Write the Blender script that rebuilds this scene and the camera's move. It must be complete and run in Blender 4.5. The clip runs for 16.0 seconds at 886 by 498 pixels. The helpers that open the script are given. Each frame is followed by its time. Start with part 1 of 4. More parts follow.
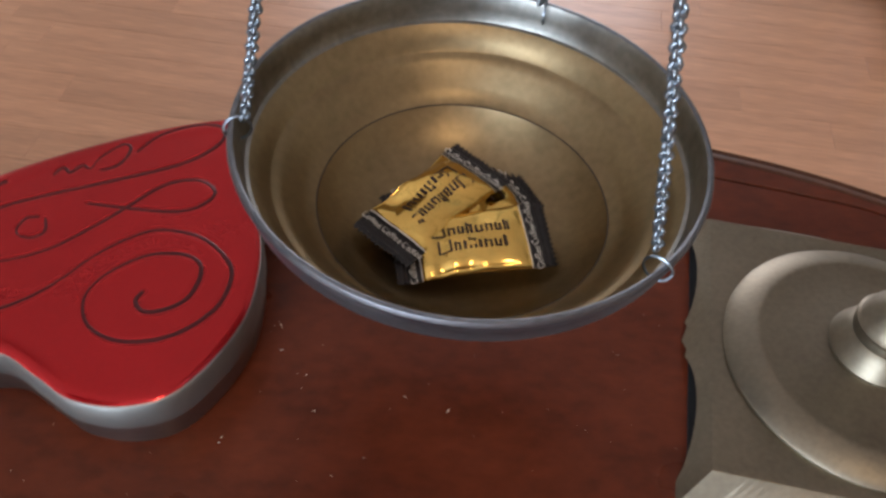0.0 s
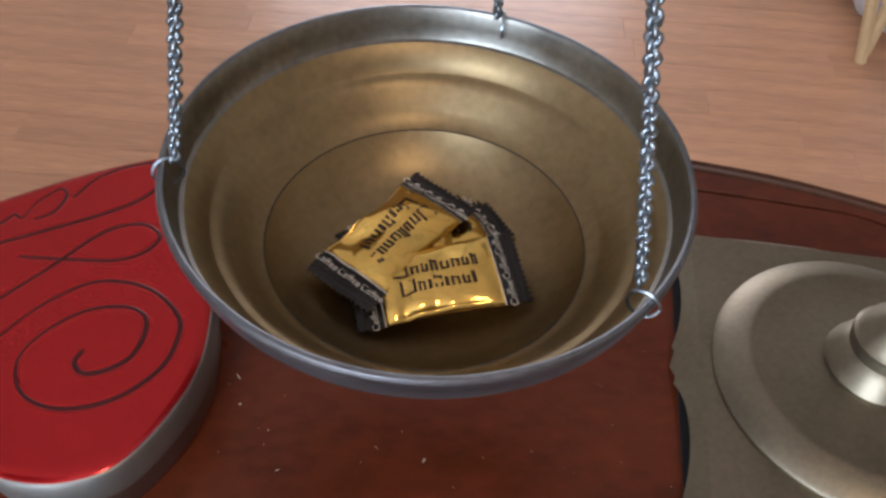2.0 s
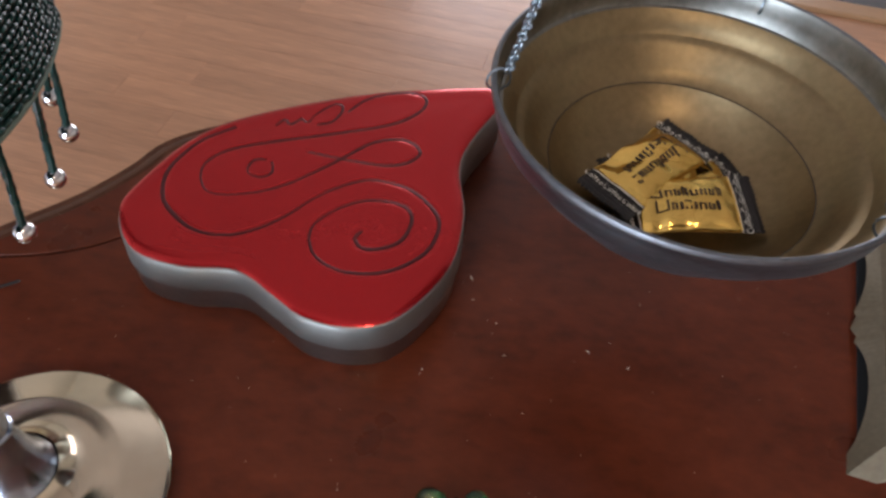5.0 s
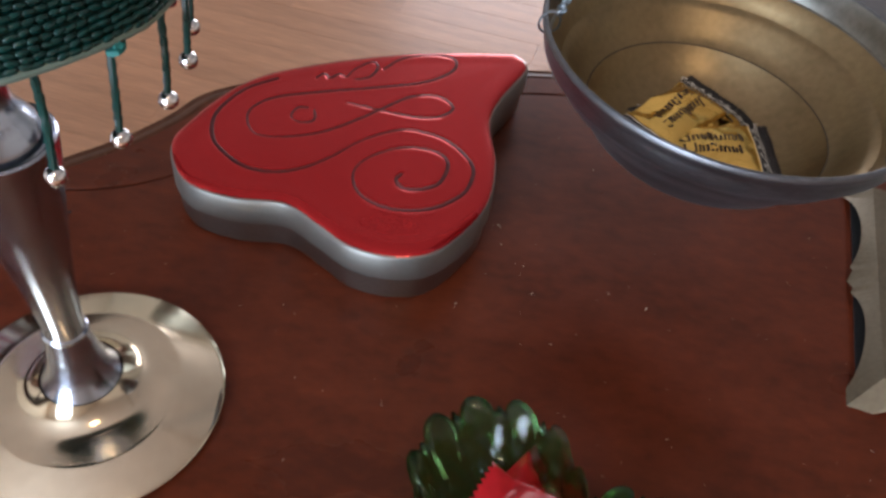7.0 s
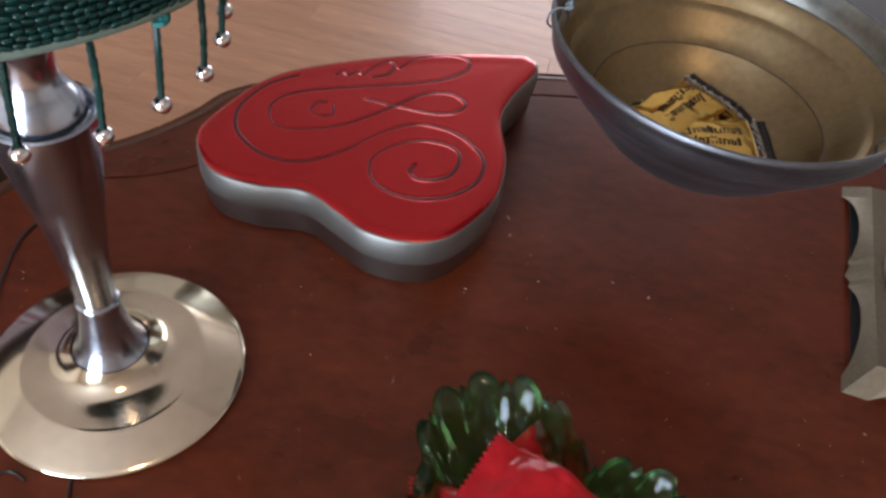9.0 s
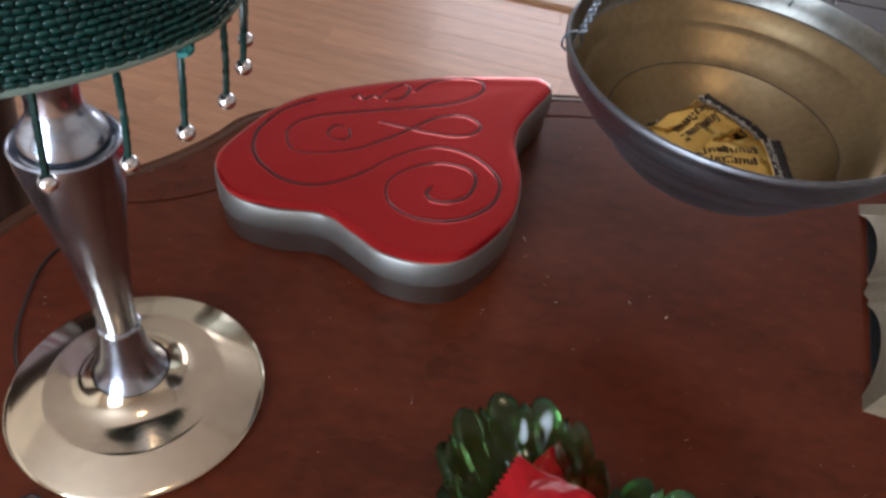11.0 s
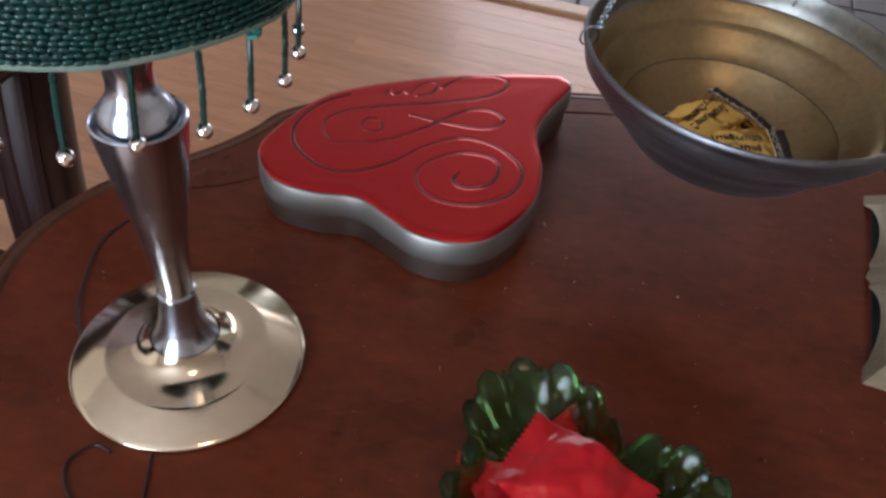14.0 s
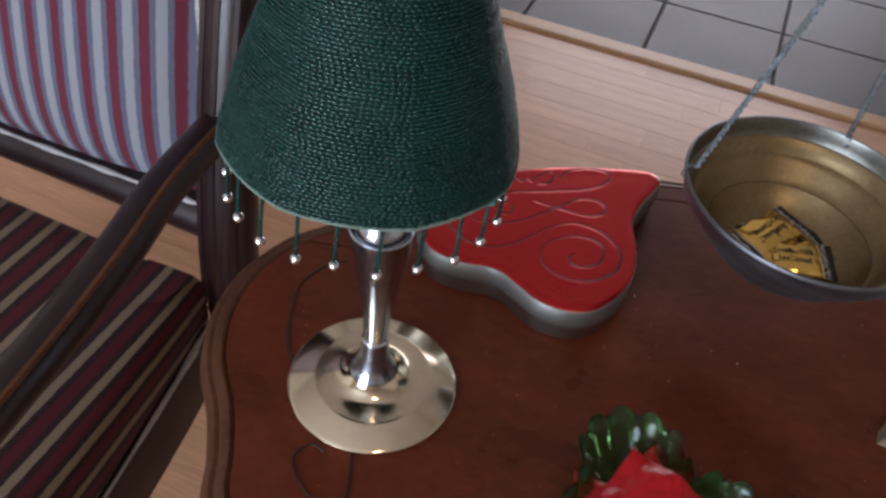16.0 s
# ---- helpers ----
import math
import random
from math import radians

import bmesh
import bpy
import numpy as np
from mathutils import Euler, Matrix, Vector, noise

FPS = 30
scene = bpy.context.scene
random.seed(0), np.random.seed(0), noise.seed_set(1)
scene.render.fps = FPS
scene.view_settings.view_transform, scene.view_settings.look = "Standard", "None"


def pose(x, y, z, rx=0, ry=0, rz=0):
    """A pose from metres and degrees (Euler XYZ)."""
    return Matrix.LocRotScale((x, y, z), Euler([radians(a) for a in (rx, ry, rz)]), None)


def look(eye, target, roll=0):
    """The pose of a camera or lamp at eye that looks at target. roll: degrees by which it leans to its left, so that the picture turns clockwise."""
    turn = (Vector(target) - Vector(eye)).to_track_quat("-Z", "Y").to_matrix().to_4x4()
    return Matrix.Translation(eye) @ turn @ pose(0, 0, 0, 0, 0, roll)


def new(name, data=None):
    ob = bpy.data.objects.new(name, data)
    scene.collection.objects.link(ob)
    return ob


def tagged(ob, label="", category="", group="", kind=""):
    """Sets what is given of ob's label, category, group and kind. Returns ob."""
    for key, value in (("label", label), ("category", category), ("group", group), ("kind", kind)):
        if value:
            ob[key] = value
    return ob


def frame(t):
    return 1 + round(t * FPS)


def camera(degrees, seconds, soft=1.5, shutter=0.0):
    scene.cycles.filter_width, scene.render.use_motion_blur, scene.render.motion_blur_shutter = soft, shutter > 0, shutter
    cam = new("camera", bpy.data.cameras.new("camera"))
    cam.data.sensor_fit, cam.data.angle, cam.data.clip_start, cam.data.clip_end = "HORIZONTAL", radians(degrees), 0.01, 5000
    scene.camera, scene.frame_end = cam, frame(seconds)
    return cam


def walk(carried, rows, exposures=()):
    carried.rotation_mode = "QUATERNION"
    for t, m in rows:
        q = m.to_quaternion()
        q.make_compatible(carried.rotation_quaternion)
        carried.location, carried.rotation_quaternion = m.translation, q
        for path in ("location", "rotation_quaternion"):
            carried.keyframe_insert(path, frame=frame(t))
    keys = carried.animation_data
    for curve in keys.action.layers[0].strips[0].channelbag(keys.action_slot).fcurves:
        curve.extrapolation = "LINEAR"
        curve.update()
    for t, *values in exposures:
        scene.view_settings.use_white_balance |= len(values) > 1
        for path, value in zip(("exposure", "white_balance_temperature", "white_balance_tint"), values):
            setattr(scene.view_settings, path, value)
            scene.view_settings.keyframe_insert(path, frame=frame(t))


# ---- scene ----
from mathutils import geometry

cam = camera(56.2, 16.0, soft=2.9)
PATH = [
    (0, (-0.014, 0.008, 0.853), (0.041, 1.31, -0.665), 4.0),
    (0.5, (-0.013, 0.03, 0.841), (0.078, 1.353, -0.657), 3.9),
    (1, (-0.011, 0.04, 0.835), (0.095, 1.37, -0.655), 3.0),
    (1.5, (-0.011, 0.038, 0.834), (0.098, 1.367, -0.657), 2.6),
    (2, (-0.009, 0.03, 0.839), (0.103, 1.359, -0.652), 2.6),
    (2.5, (-0.004, 0.021, 0.845), (0.118, 1.363, -0.633), 2.0),
    (3, (-0.013, 0.006, 0.845), (0.1, 1.339, -0.642), 2.5),
    (3.5, (-0.028, 0.001, 0.849), (0.058, 1.334, -0.639), 3.1),
    (4, (-0.055, -0.011, 0.85), (-0.045, 1.32, -0.643), 3.9),
    (4.5, (-0.067, -0.02, 0.853), (-0.133, 1.295, -0.653), 3.7),
    (4.7, (-0.068, -0.026, 0.855), (-0.168, 1.292, -0.647), 3.7),
    (6.8, (-0.092, -0.078, 0.849), (-0.116, 1.288, -0.612), 8.2),
    (7, (-0.095, -0.081, 0.848), (-0.12, 1.285, -0.612), 8.3),
    (7.5, (-0.094, -0.085, 0.849), (-0.122, 1.282, -0.611), 8.4),
    (8, (-0.09, -0.09, 0.851), (-0.127, 1.28, -0.606), 8.4),
    (8.5, (-0.091, -0.098, 0.852), (-0.146, 1.282, -0.594), 7.9),
    (9, (-0.092, -0.103, 0.851), (-0.152, 1.289, -0.584), 8.1),
    (9.5, (-0.097, -0.098, 0.849), (-0.165, 1.32, -0.559), 7.8),
    (11.8, (-0.086, -0.108, 0.854), (-0.198, 1.312, -0.55), 5.9),
    (12, (-0.083, -0.109, 0.853), (-0.196, 1.309, -0.553), 5.7),
    (12.5, (-0.087, -0.117, 0.851), (-0.209, 1.303, -0.552), 5.2),
    (13, (-0.09, -0.127, 0.856), (-0.226, 1.299, -0.539), 5.4),
    (13.5, (-0.094, -0.133, 0.862), (-0.241, 1.302, -0.524), 5.2),
    (14, (-0.093, -0.137, 0.863), (-0.243, 1.296, -0.525), 5.5),
    (14.5, (-0.097, -0.153, 0.877), (-0.255, 1.28, -0.509), 6.3),
    (15, (-0.122, -0.186, 0.935), (-0.303, 1.247, -0.448), 6.9),
    (15.5, (-0.137, -0.207, 0.957), (-0.36, 1.208, -0.438), 6.8),
    (16, (-0.146, -0.217, 0.98), (-0.378, 1.198, -0.415), 7.4),
]
walk(cam, [(t, look(eye, target, roll)) for t, eye, target, roll in PATH], exposures=[(0, -0.05), (3, -0.05), (4.5, -0.20), (8.5, -0.18), (9.5, -0.27), (12.5, -0.29), (13.5, -0.39), (14.5, -0.44), (15.5, -0.59), (16, -0.65)])

# ---- light ----
world = bpy.data.worlds.new("sky")
scene.world = world
world.use_nodes = True
wn = world.node_tree
sky = wn.nodes.new("ShaderNodeTexSky")
sky.sky_type, sky.sun_disc = "NISHITA", False
sky.sun_elevation, sky.sun_rotation = radians(48), radians(200)
wn.links.new(sky.outputs[0], wn.nodes["Background"].inputs[0])
wn.nodes["Background"].inputs[1].default_value = 0.12
ROOM = pose(0, 0, 0, 0, 0, -8)
T = 0.55  # table top


def lamp(name, kind, m, energy, color, **more):
    data = bpy.data.lights.new(name, kind)
    data.energy, data.color = energy, color
    for key, value in more.items():
        if key == "size":
            data.size = value
        if key == "size_y":
            data.size_y = value
        if key == "angle":
            data.angle = value
        if key == "shape":
            data.shape = value
    ob = new(name, data)
    ob.matrix_world = m
    return ob


lamp("sun", "SUN", look((0, 0, 8), (1.2, 3.0, 0)), 3.0, (1, 0.95, 0.88), angle=radians(0.5))
lamp("daylight_garden_door", "AREA", ROOM @ look((-0.3, 4.25, 1.15), (-0.3, 0, 1.0)), 70, (0.95, 0.91, 1.0), shape="RECTANGLE", size=1.9, size_y=1.9)
lamp("daylight_window", "AREA", ROOM @ look((-1.0, -2.75, 1.12), (-1.0, 0, 1.0)), 185, (0.70, 0.82, 1.0), shape="RECTANGLE", size=1.4, size_y=1.85)
lamp("ceiling_bulb", "AREA", ROOM @ look((0.5, -1.0, 2.36), (0.5, -1.0, 0)), 8, (1.0, 0.72, 0.46), shape="DISK", size=0.28)


# ---- materials ----
def material(name, color, rough=0.5, metal=0.0, dark=0.75, scale=8.0, stretch=(1, 1, 1), fine=120.0, bump=0.1, depth=0.001, rvar=0.1,
             coat=0.0, trans=0.0, ior=1.5, spec=0.5, spread=0.0, alpha=1.0, sheen=0.0, wave=None):
    """Principled surface with a broad stain and a fine grain."""
    m = bpy.data.materials.new(name)
    m.use_nodes = True
    n, l = m.node_tree.nodes, m.node_tree.links
    b = n["Principled BSDF"]
    co = n.new("ShaderNodeTexCoord")
    mp = n.new("ShaderNodeMapping")
    mp.inputs["Scale"].default_value = stretch
    l.new(co.outputs["Object"], mp.inputs[0])
    big, small = n.new("ShaderNodeTexNoise"), n.new("ShaderNodeTexNoise")
    big.inputs["Scale"].default_value, big.inputs["Detail"].default_value = scale, 6
    small.inputs["Scale"].default_value, small.inputs["Detail"].default_value = fine, 4
    l.new(mp.outputs[0], big.inputs[0])
    l.new(mp.outputs[0], small.inputs[0])
    mix = n.new("ShaderNodeMath")
    mix.operation = "MULTIPLY_ADD"
    l.new(small.outputs[0], mix.inputs[0])
    mix.inputs[1].default_value = 0.5
    half = n.new("ShaderNodeMath")
    half.operation = "MULTIPLY"
    l.new(big.outputs[0], half.inputs[0])
    half.inputs[1].default_value = 0.5
    l.new(half.outputs[0], mix.inputs[2])
    ramp = n.new("ShaderNodeValToRGB")
    ramp.color_ramp.elements[0].position, ramp.color_ramp.elements[1].position = 0.33, 0.67
    ramp.color_ramp.elements[0].color = (*[c * dark for c in color], 1)
    ramp.color_ramp.elements[1].color = (*color, 1)
    l.new(mix.outputs[0], ramp.inputs[0])
    out = ramp.outputs[0]
    if spread:
        info = n.new("ShaderNodeObjectInfo")
        hsv = n.new("ShaderNodeHueSaturation")
        rng = n.new("ShaderNodeMapRange")
        rng.inputs[3].default_value, rng.inputs[4].default_value = 1 - spread, 1 + spread
        l.new(info.outputs["Random"], rng.inputs[0])
        l.new(rng.outputs[0], hsv.inputs["Value"])
        l.new(out, hsv.inputs["Color"])
        out = hsv.outputs[0]
    l.new(out, b.inputs["Base Color"])
    rr = n.new("ShaderNodeMapRange")
    rr.inputs[3].default_value, rr.inputs[4].default_value = max(0.02, rough - rvar), rough + rvar
    l.new(big.outputs[0], rr.inputs[0])
    l.new(rr.outputs[0], b.inputs["Roughness"])
    b.inputs["Metallic"].default_value = metal
    b.inputs["Specular IOR Level"].default_value = spec
    b.inputs["Coat Weight"].default_value = coat
    b.inputs["Coat Roughness"].default_value = 0.12
    b.inputs["Transmission Weight"].default_value = trans
    b.inputs["IOR"].default_value = ior
    b.inputs["Alpha"].default_value = alpha
    b.inputs["Sheen Weight"].default_value = sheen
    if bump:
        bp = n.new("ShaderNodeBump")
        bp.inputs["Strength"].default_value, bp.inputs["Distance"].default_value = bump, depth
        l.new(small.outputs[0], bp.inputs["Height"])
        l.new(bp.outputs[0], b.inputs["Normal"])
    return m


def striped(name, stops, width, axis, rough=0.85, drop=0.0):
    """Woven cloth with stripes across one axis; stops: (place 0 to 1, colour); drop: how far they run on over a falling side."""
    m = material(name, (0.5, 0.5, 0.5), rough, fine=900, bump=0.6, depth=0.0010, sheen=0.04, spec=0.15)
    n, l = m.node_tree.nodes, m.node_tree.links
    b = n["Principled BSDF"]
    co, sep = n.new("ShaderNodeTexCoord"), n.new("ShaderNodeSeparateXYZ")
    l.new(co.outputs["Object"], sep.inputs[0])
    wob = n.new("ShaderNodeTexNoise")
    wob.inputs["Scale"].default_value = 220
    l.new(co.outputs["Object"], wob.inputs[0])
    add = n.new("ShaderNodeMath")
    add.operation = "MULTIPLY_ADD"
    l.new(wob.outputs[0], add.inputs[0])
    add.inputs[1].default_value = 0.0020
    fall = n.new("ShaderNodeMath")
    fall.operation = "MULTIPLY_ADD"
    l.new(sep.outputs[2], fall.inputs[0])
    fall.inputs[1].default_value = -drop
    l.new(sep.outputs[axis], fall.inputs[2])
    l.new(fall.outputs[0], add.inputs[2])
    div = n.new("ShaderNodeMath")
    div.operation = "DIVIDE"
    l.new(add.outputs[0], div.inputs[0])
    div.inputs[1].default_value = width
    fr = n.new("ShaderNodeMath")
    fr.operation = "FRACT"
    l.new(div.outputs[0], fr.inputs[0])
    ramp = n.new("ShaderNodeValToRGB")
    ramp.color_ramp.interpolation = "LINEAR"
    els = ramp.color_ramp.elements
    flat = []
    for k, (p, c) in enumerate(stops):
        end = stops[k + 1][0] if k + 1 < len(stops) else 1.0
        flat += [(p + 0.015, c), (end - 0.015, c)]
    els[0].position, els[0].color = flat[0][0], (*flat[0][1], 1)
    els[1].position, els[1].color = flat[-1][0], (*flat[-1][1], 1)
    for p, c in flat[1:-1]:
        e = els.new(p)
        e.color = (*c, 1)
    l.new(fr.outputs[0], ramp.inputs[0])
    mulc = n.new("ShaderNodeMixRGB")
    mulc.blend_type = "MULTIPLY"
    mulc.inputs[0].default_value = 0.5
    l.new(ramp.outputs[0], mulc.inputs[1])
    old = b.inputs["Base Color"].links[0].from_socket
    sc = n.new("ShaderNodeMixRGB")
    sc.blend_type = "ADD"
    sc.inputs[0].default_value = 1
    sc.inputs[2].default_value = (0.5, 0.5, 0.5, 1)
    l.new(old, sc.inputs[1])
    l.new(sc.outputs[0], mulc.inputs[2])
    l.new(mulc.outputs[0], b.inputs["Base Color"])
    return m


M_TABLE = material("mahogany_top", (0.134, 0.0262, 0.0092), 0.32, dark=0.50, scale=13, stretch=(1, 1.7, 1), fine=110, bump=0.08, depth=0.0005, coat=0.0, spec=0.26, rvar=0.14)
M_EDGE = material("mahogany_worn_edge", (0.115, 0.045, 0.023), 0.50, dark=0.5, scale=14, stretch=(1, 1, 1), fine=160, bump=0.12, depth=0.0008, coat=0.0, spec=0.2)
M_DARKWOOD = material("dark_polished_wood", (0.017, 0.0055, 0.0065), 0.36, dark=0.6, scale=10, fine=90, bump=0.05, coat=0.06)
M_BRASS = material("old_brass", (0.325, 0.242, 0.132), 0.41, 1.0, dark=0.72, scale=38, fine=300, bump=0.05, depth=0.0003, rvar=0.10)
# inner rim: grey cast of the window's reflection mixed into the brass colour
M_BAND = material("brass_band_window_tint", (0.30, 0.295, 0.268), 0.40, 1.0, dark=0.62, scale=60, fine=300, bump=0.06, depth=0.0003, rvar=0.12)
M_BRASS_DULL = material("tarnished_brass_plate", (0.245, 0.212, 0.155), 0.47, 1.0, dark=0.74, scale=45, fine=420, bump=0.10, depth=0.0003)
M_PEWTER = material("brushed_steel", (0.50, 0.55, 0.64), 0.21, 1.0, dark=0.84, scale=30, stretch=(1, 1, 6), fine=160, bump=0.03, depth=0.0003, rvar=0.06)
M_FOOT = material("polished_silver_foot", (0.80, 0.69, 0.52), 0.13, 1.0, dark=0.88, scale=30, fine=160, bump=0.03, depth=0.0003, rvar=0.05)
# blue window light reflected by the pan's outside, put into the base colour
M_PANOUT = material("brass_window_tint", (0.220, 0.234, 0.255), 0.46, 1.0, dark=0.6, scale=30, stretch=(1, 1, 4), fine=300, bump=0.08, depth=0.0004, rvar=0.10)
M_CHAIN = material("dull_steel_chain", (0.30, 0.345, 0.385), 0.40, 1.0, dark=0.5, scale=300, fine=900, bump=0.1)
M_TIN = material("tin_side", (0.31, 0.31, 0.288), 0.50, 1.0, dark=0.92, scale=40, fine=500, bump=0.0, rvar=0.03)
M_TINBODY = material("tin_body", (0.33, 0.31, 0.285), 0.34, 1.0, dark=0.85, scale=40, fine=500, bump=0.03, depth=0.0002, rvar=0.04)
M_RED = material("red_metallic_lacquer", (0.50, 0.014, 0.017), 0.17, 0.70, dark=0.90, scale=22, fine=700, bump=0.0, depth=0.0002, coat=0.22, rvar=0.04)
# dark red for the shade inside the lid's pressed curls
M_REDDARK = material("curl_shade_line", (0.065, 0.006, 0.008), 0.35, 0.4, dark=0.7, fine=900, bump=0)
M_GOLD = material("gold_foil", (0.95, 0.63, 0.17), 0.16, 1.0, dark=0.86, scale=60, fine=500, bump=0.06, depth=0.0003, rvar=0.05)
M_BLACKFOIL = material("black_film", (0.012, 0.009, 0.008), 0.36, dark=0.7, scale=60, fine=700, bump=0.25, depth=0.0003)
M_WHITE = material("white_print", (0.78, 0.76, 0.70), 0.5, dark=0.9, fine=900, bump=0)
M_BROWNPRINT = material("dark_brown_print", (0.035, 0.014, 0.006), 0.4, dark=0.8, fine=900, bump=0)
M_BEAD = material("green_glass_bead", (0.0009, 0.043, 0.038), 0.28, dark=0.42, scale=60, fine=900, bump=0, coat=0.04, spec=0.4)
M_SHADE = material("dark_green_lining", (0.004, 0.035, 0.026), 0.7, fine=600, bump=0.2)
M_RIMCLOTH = material("pale_green_binding", (0.16, 0.22, 0.18), 0.8, fine=700, bump=0.3)
M_TEAL = material("teal_thread", (0.02, 0.20, 0.19), 0.6, fine=900, bump=0.3)
M_SILVERBEAD = material("silver_bead", (0.80, 0.80, 0.82), 0.14, 1.0, dark=0.9, fine=400, bump=0)
M_GLASS = material("green_glass", (0.25, 0.58, 0.19), 0.10, dark=0.65, scale=80, fine=300, bump=0.14, depth=0.0006, trans=0.98, ior=1.38, rvar=0.03)
M_CELLO = material("red_cellophane", (0.68, 0.012, 0.022), 0.30, dark=0.72, scale=60, fine=200, bump=0.10, depth=0.0005, trans=0.30, ior=1.45, coat=0.0, spec=0.30, rvar=0.03)
M_SWEET = material("red_sweet", (0.45, 0.015, 0.02), 0.2, dark=0.8, scale=60, fine=300, bump=0.05)
M_CORD = material("dark_brown_cord", (0.018, 0.010, 0.008), 0.5, fine=900, bump=0.2)
M_CRUMB = material("pale_crumb", (0.55, 0.45, 0.36), 0.9, fine=900, bump=0.2)
M_STRIP = material("laminate_strip", (0.62, 0.330, 0.190), 0.34, dark=0.64, scale=3.0, stretch=(1, 12, 1), fine=22, bump=0.03, depth=0.0004, spread=0.08, coat=0.1)
M_STRIPS = material("laminate_rest", (0.62, 0.330, 0.190), 0.34, dark=0.64, scale=3.0, stretch=(1, 12, 1), fine=22, bump=0.03, depth=0.0004)
M_WORN = material("bare_worn_tin", (0.66, 0.64, 0.62), 0.4, 0.8, dark=0.7, fine=900, bump=0.1)
# black for the shaded gap between scale base and table
M_GAPSHADE = material("gap_shade", (0.006, 0.005, 0.005), 0.95, dark=0.6, fine=900, bump=0.4)
M_SUBFLOOR = material("floor_joint", (0.13, 0.065, 0.035), 0.7, bump=0.1)
M_TILE = material("grey_stone_tile", (0.085, 0.085, 0.090), 0.50, dark=0.78, scale=9, fine=60, bump=0.06, depth=0.001, spread=0.08)
M_GROUT = material("dark_grout", (0.085, 0.08, 0.078), 0.8, fine=200, bump=0.3)
M_THRESH = material("wooden_threshold", (0.50, 0.29, 0.15), 0.35, dark=0.75, scale=4, stretch=(1, 10, 1), fine=40, bump=0.03)
M_WALL = material("cream_wall_paint", (0.74, 0.69, 0.61), 0.85, dark=0.95, fine=90, bump=0.1)
M_CEIL = material("white_ceiling_paint", (0.56, 0.54, 0.52), 0.9, dark=0.96, fine=90, bump=0.1)
M_FRAME = material("white_window_frame", (0.75, 0.75, 0.73), 0.4, dark=0.95, fine=200, bump=0.02)
M_PANE = material("window_glass", (0.95, 0.97, 0.96), 0.02, dark=0.99, bump=0, trans=1.0, rvar=0.0)
M_PALEWOOD = material("pale_beech", (0.60, 0.44, 0.25), 0.45, dark=0.8, scale=6, stretch=(6, 6, 1), fine=60, bump=0.05)
M_LINEN = material("pale_blue_white_cloth", (0.66, 0.69, 0.74), 0.9, dark=0.55, scale=26, fine=500, bump=0.5, depth=0.001)
M_GIMP = material("white_braid", (0.44, 0.42, 0.41), 0.9, dark=0.6, scale=200, fine=700, bump=0.6, depth=0.001)
M_BACKCLOTH = striped("striped_back_cloth", [(0, (0.24, 0.24, 0.26)), (0.32, (0.10, 0.10, 0.145)), (0.50, (0.115, 0.022, 0.036)), (0.82, (0.10, 0.10, 0.145))], 0.0240, 0)
M_SEATCLOTH = striped("striped_seat_cloth", [(0, (0.215, 0.158, 0.108)), (0.26, (0.030, 0.014, 0.015)), (0.46, (0.078, 0.012, 0.016)), (0.80, (0.030, 0.015, 0.016))], 0.0300, 0, drop=1.0)


# ---- mesh helpers ----
def part(name, bm, mat, parent=None, label="", smooth=True, m=None):
    me = bpy.data.meshes.new(name)
    if smooth:
        for f in bm.faces:
            f.smooth = True
        for e in bm.edges:
            if len(e.link_faces) == 2 and e.calc_face_angle(0.0) > 0.65:
                e.smooth = False
    bm.to_mesh(me)
    bm.free()
    me.materials.append(mat)
    ob = new(name, me)
    if parent:
        ob.parent = parent
    if m is not None:
        ob.matrix_local = m
    if label:
        tagged(ob, label)
    return ob


def mesh_part(name, verts, faces, mat, parent=None, label="", smooth=True, m=None):
    me = bpy.data.meshes.new(name)
    me.from_pydata([tuple(v) for v in verts], [], [tuple(f) for f in faces])
    me.update()
    if smooth:
        me.polygons.foreach_set("use_smooth", [True] * len(me.polygons))
    me.materials.append(mat)
    ob = new(name, me)
    if parent:
        ob.parent = parent
    if m is not None:
        ob.matrix_local = m
    if label:
        tagged(ob, label)
    return ob


def thing(name, m, label, category, group="", kind=""):
    ob = new(name)
    ob.empty_display_size = 0.02
    ob.matrix_world = m
    return tagged(ob, label, category, group, kind)


def lathe(profile, seg=64, wobble=0.0):
    """A turned body from (radius, height) pairs."""
    bm = bmesh.new()
    rings = []
    for r, z in profile:
        if r < 1e-6:
            rings.append([bm.verts.new((0, 0, z))])
        else:
            rings.append([bm.verts.new((r * math.cos(2 * math.pi * k / seg), r * math.sin(2 * math.pi * k / seg), z)) for k in range(seg)])
    for a, b in zip(rings, rings[1:]):
        for k in range(seg):
            j = (k + 1) % seg
            if len(a) == 1 and len(b) == 1:
                continue
            if len(a) == 1:
                bm.faces.new((a[0], b[j], b[k]))
            elif len(b) == 1:
                bm.faces.new((a[k], a[j], b[0]))
            else:
                bm.faces.new((a[k], a[j], b[j], b[k]))
    bmesh.ops.recalc_face_normals(bm, faces=bm.faces)
    return bm


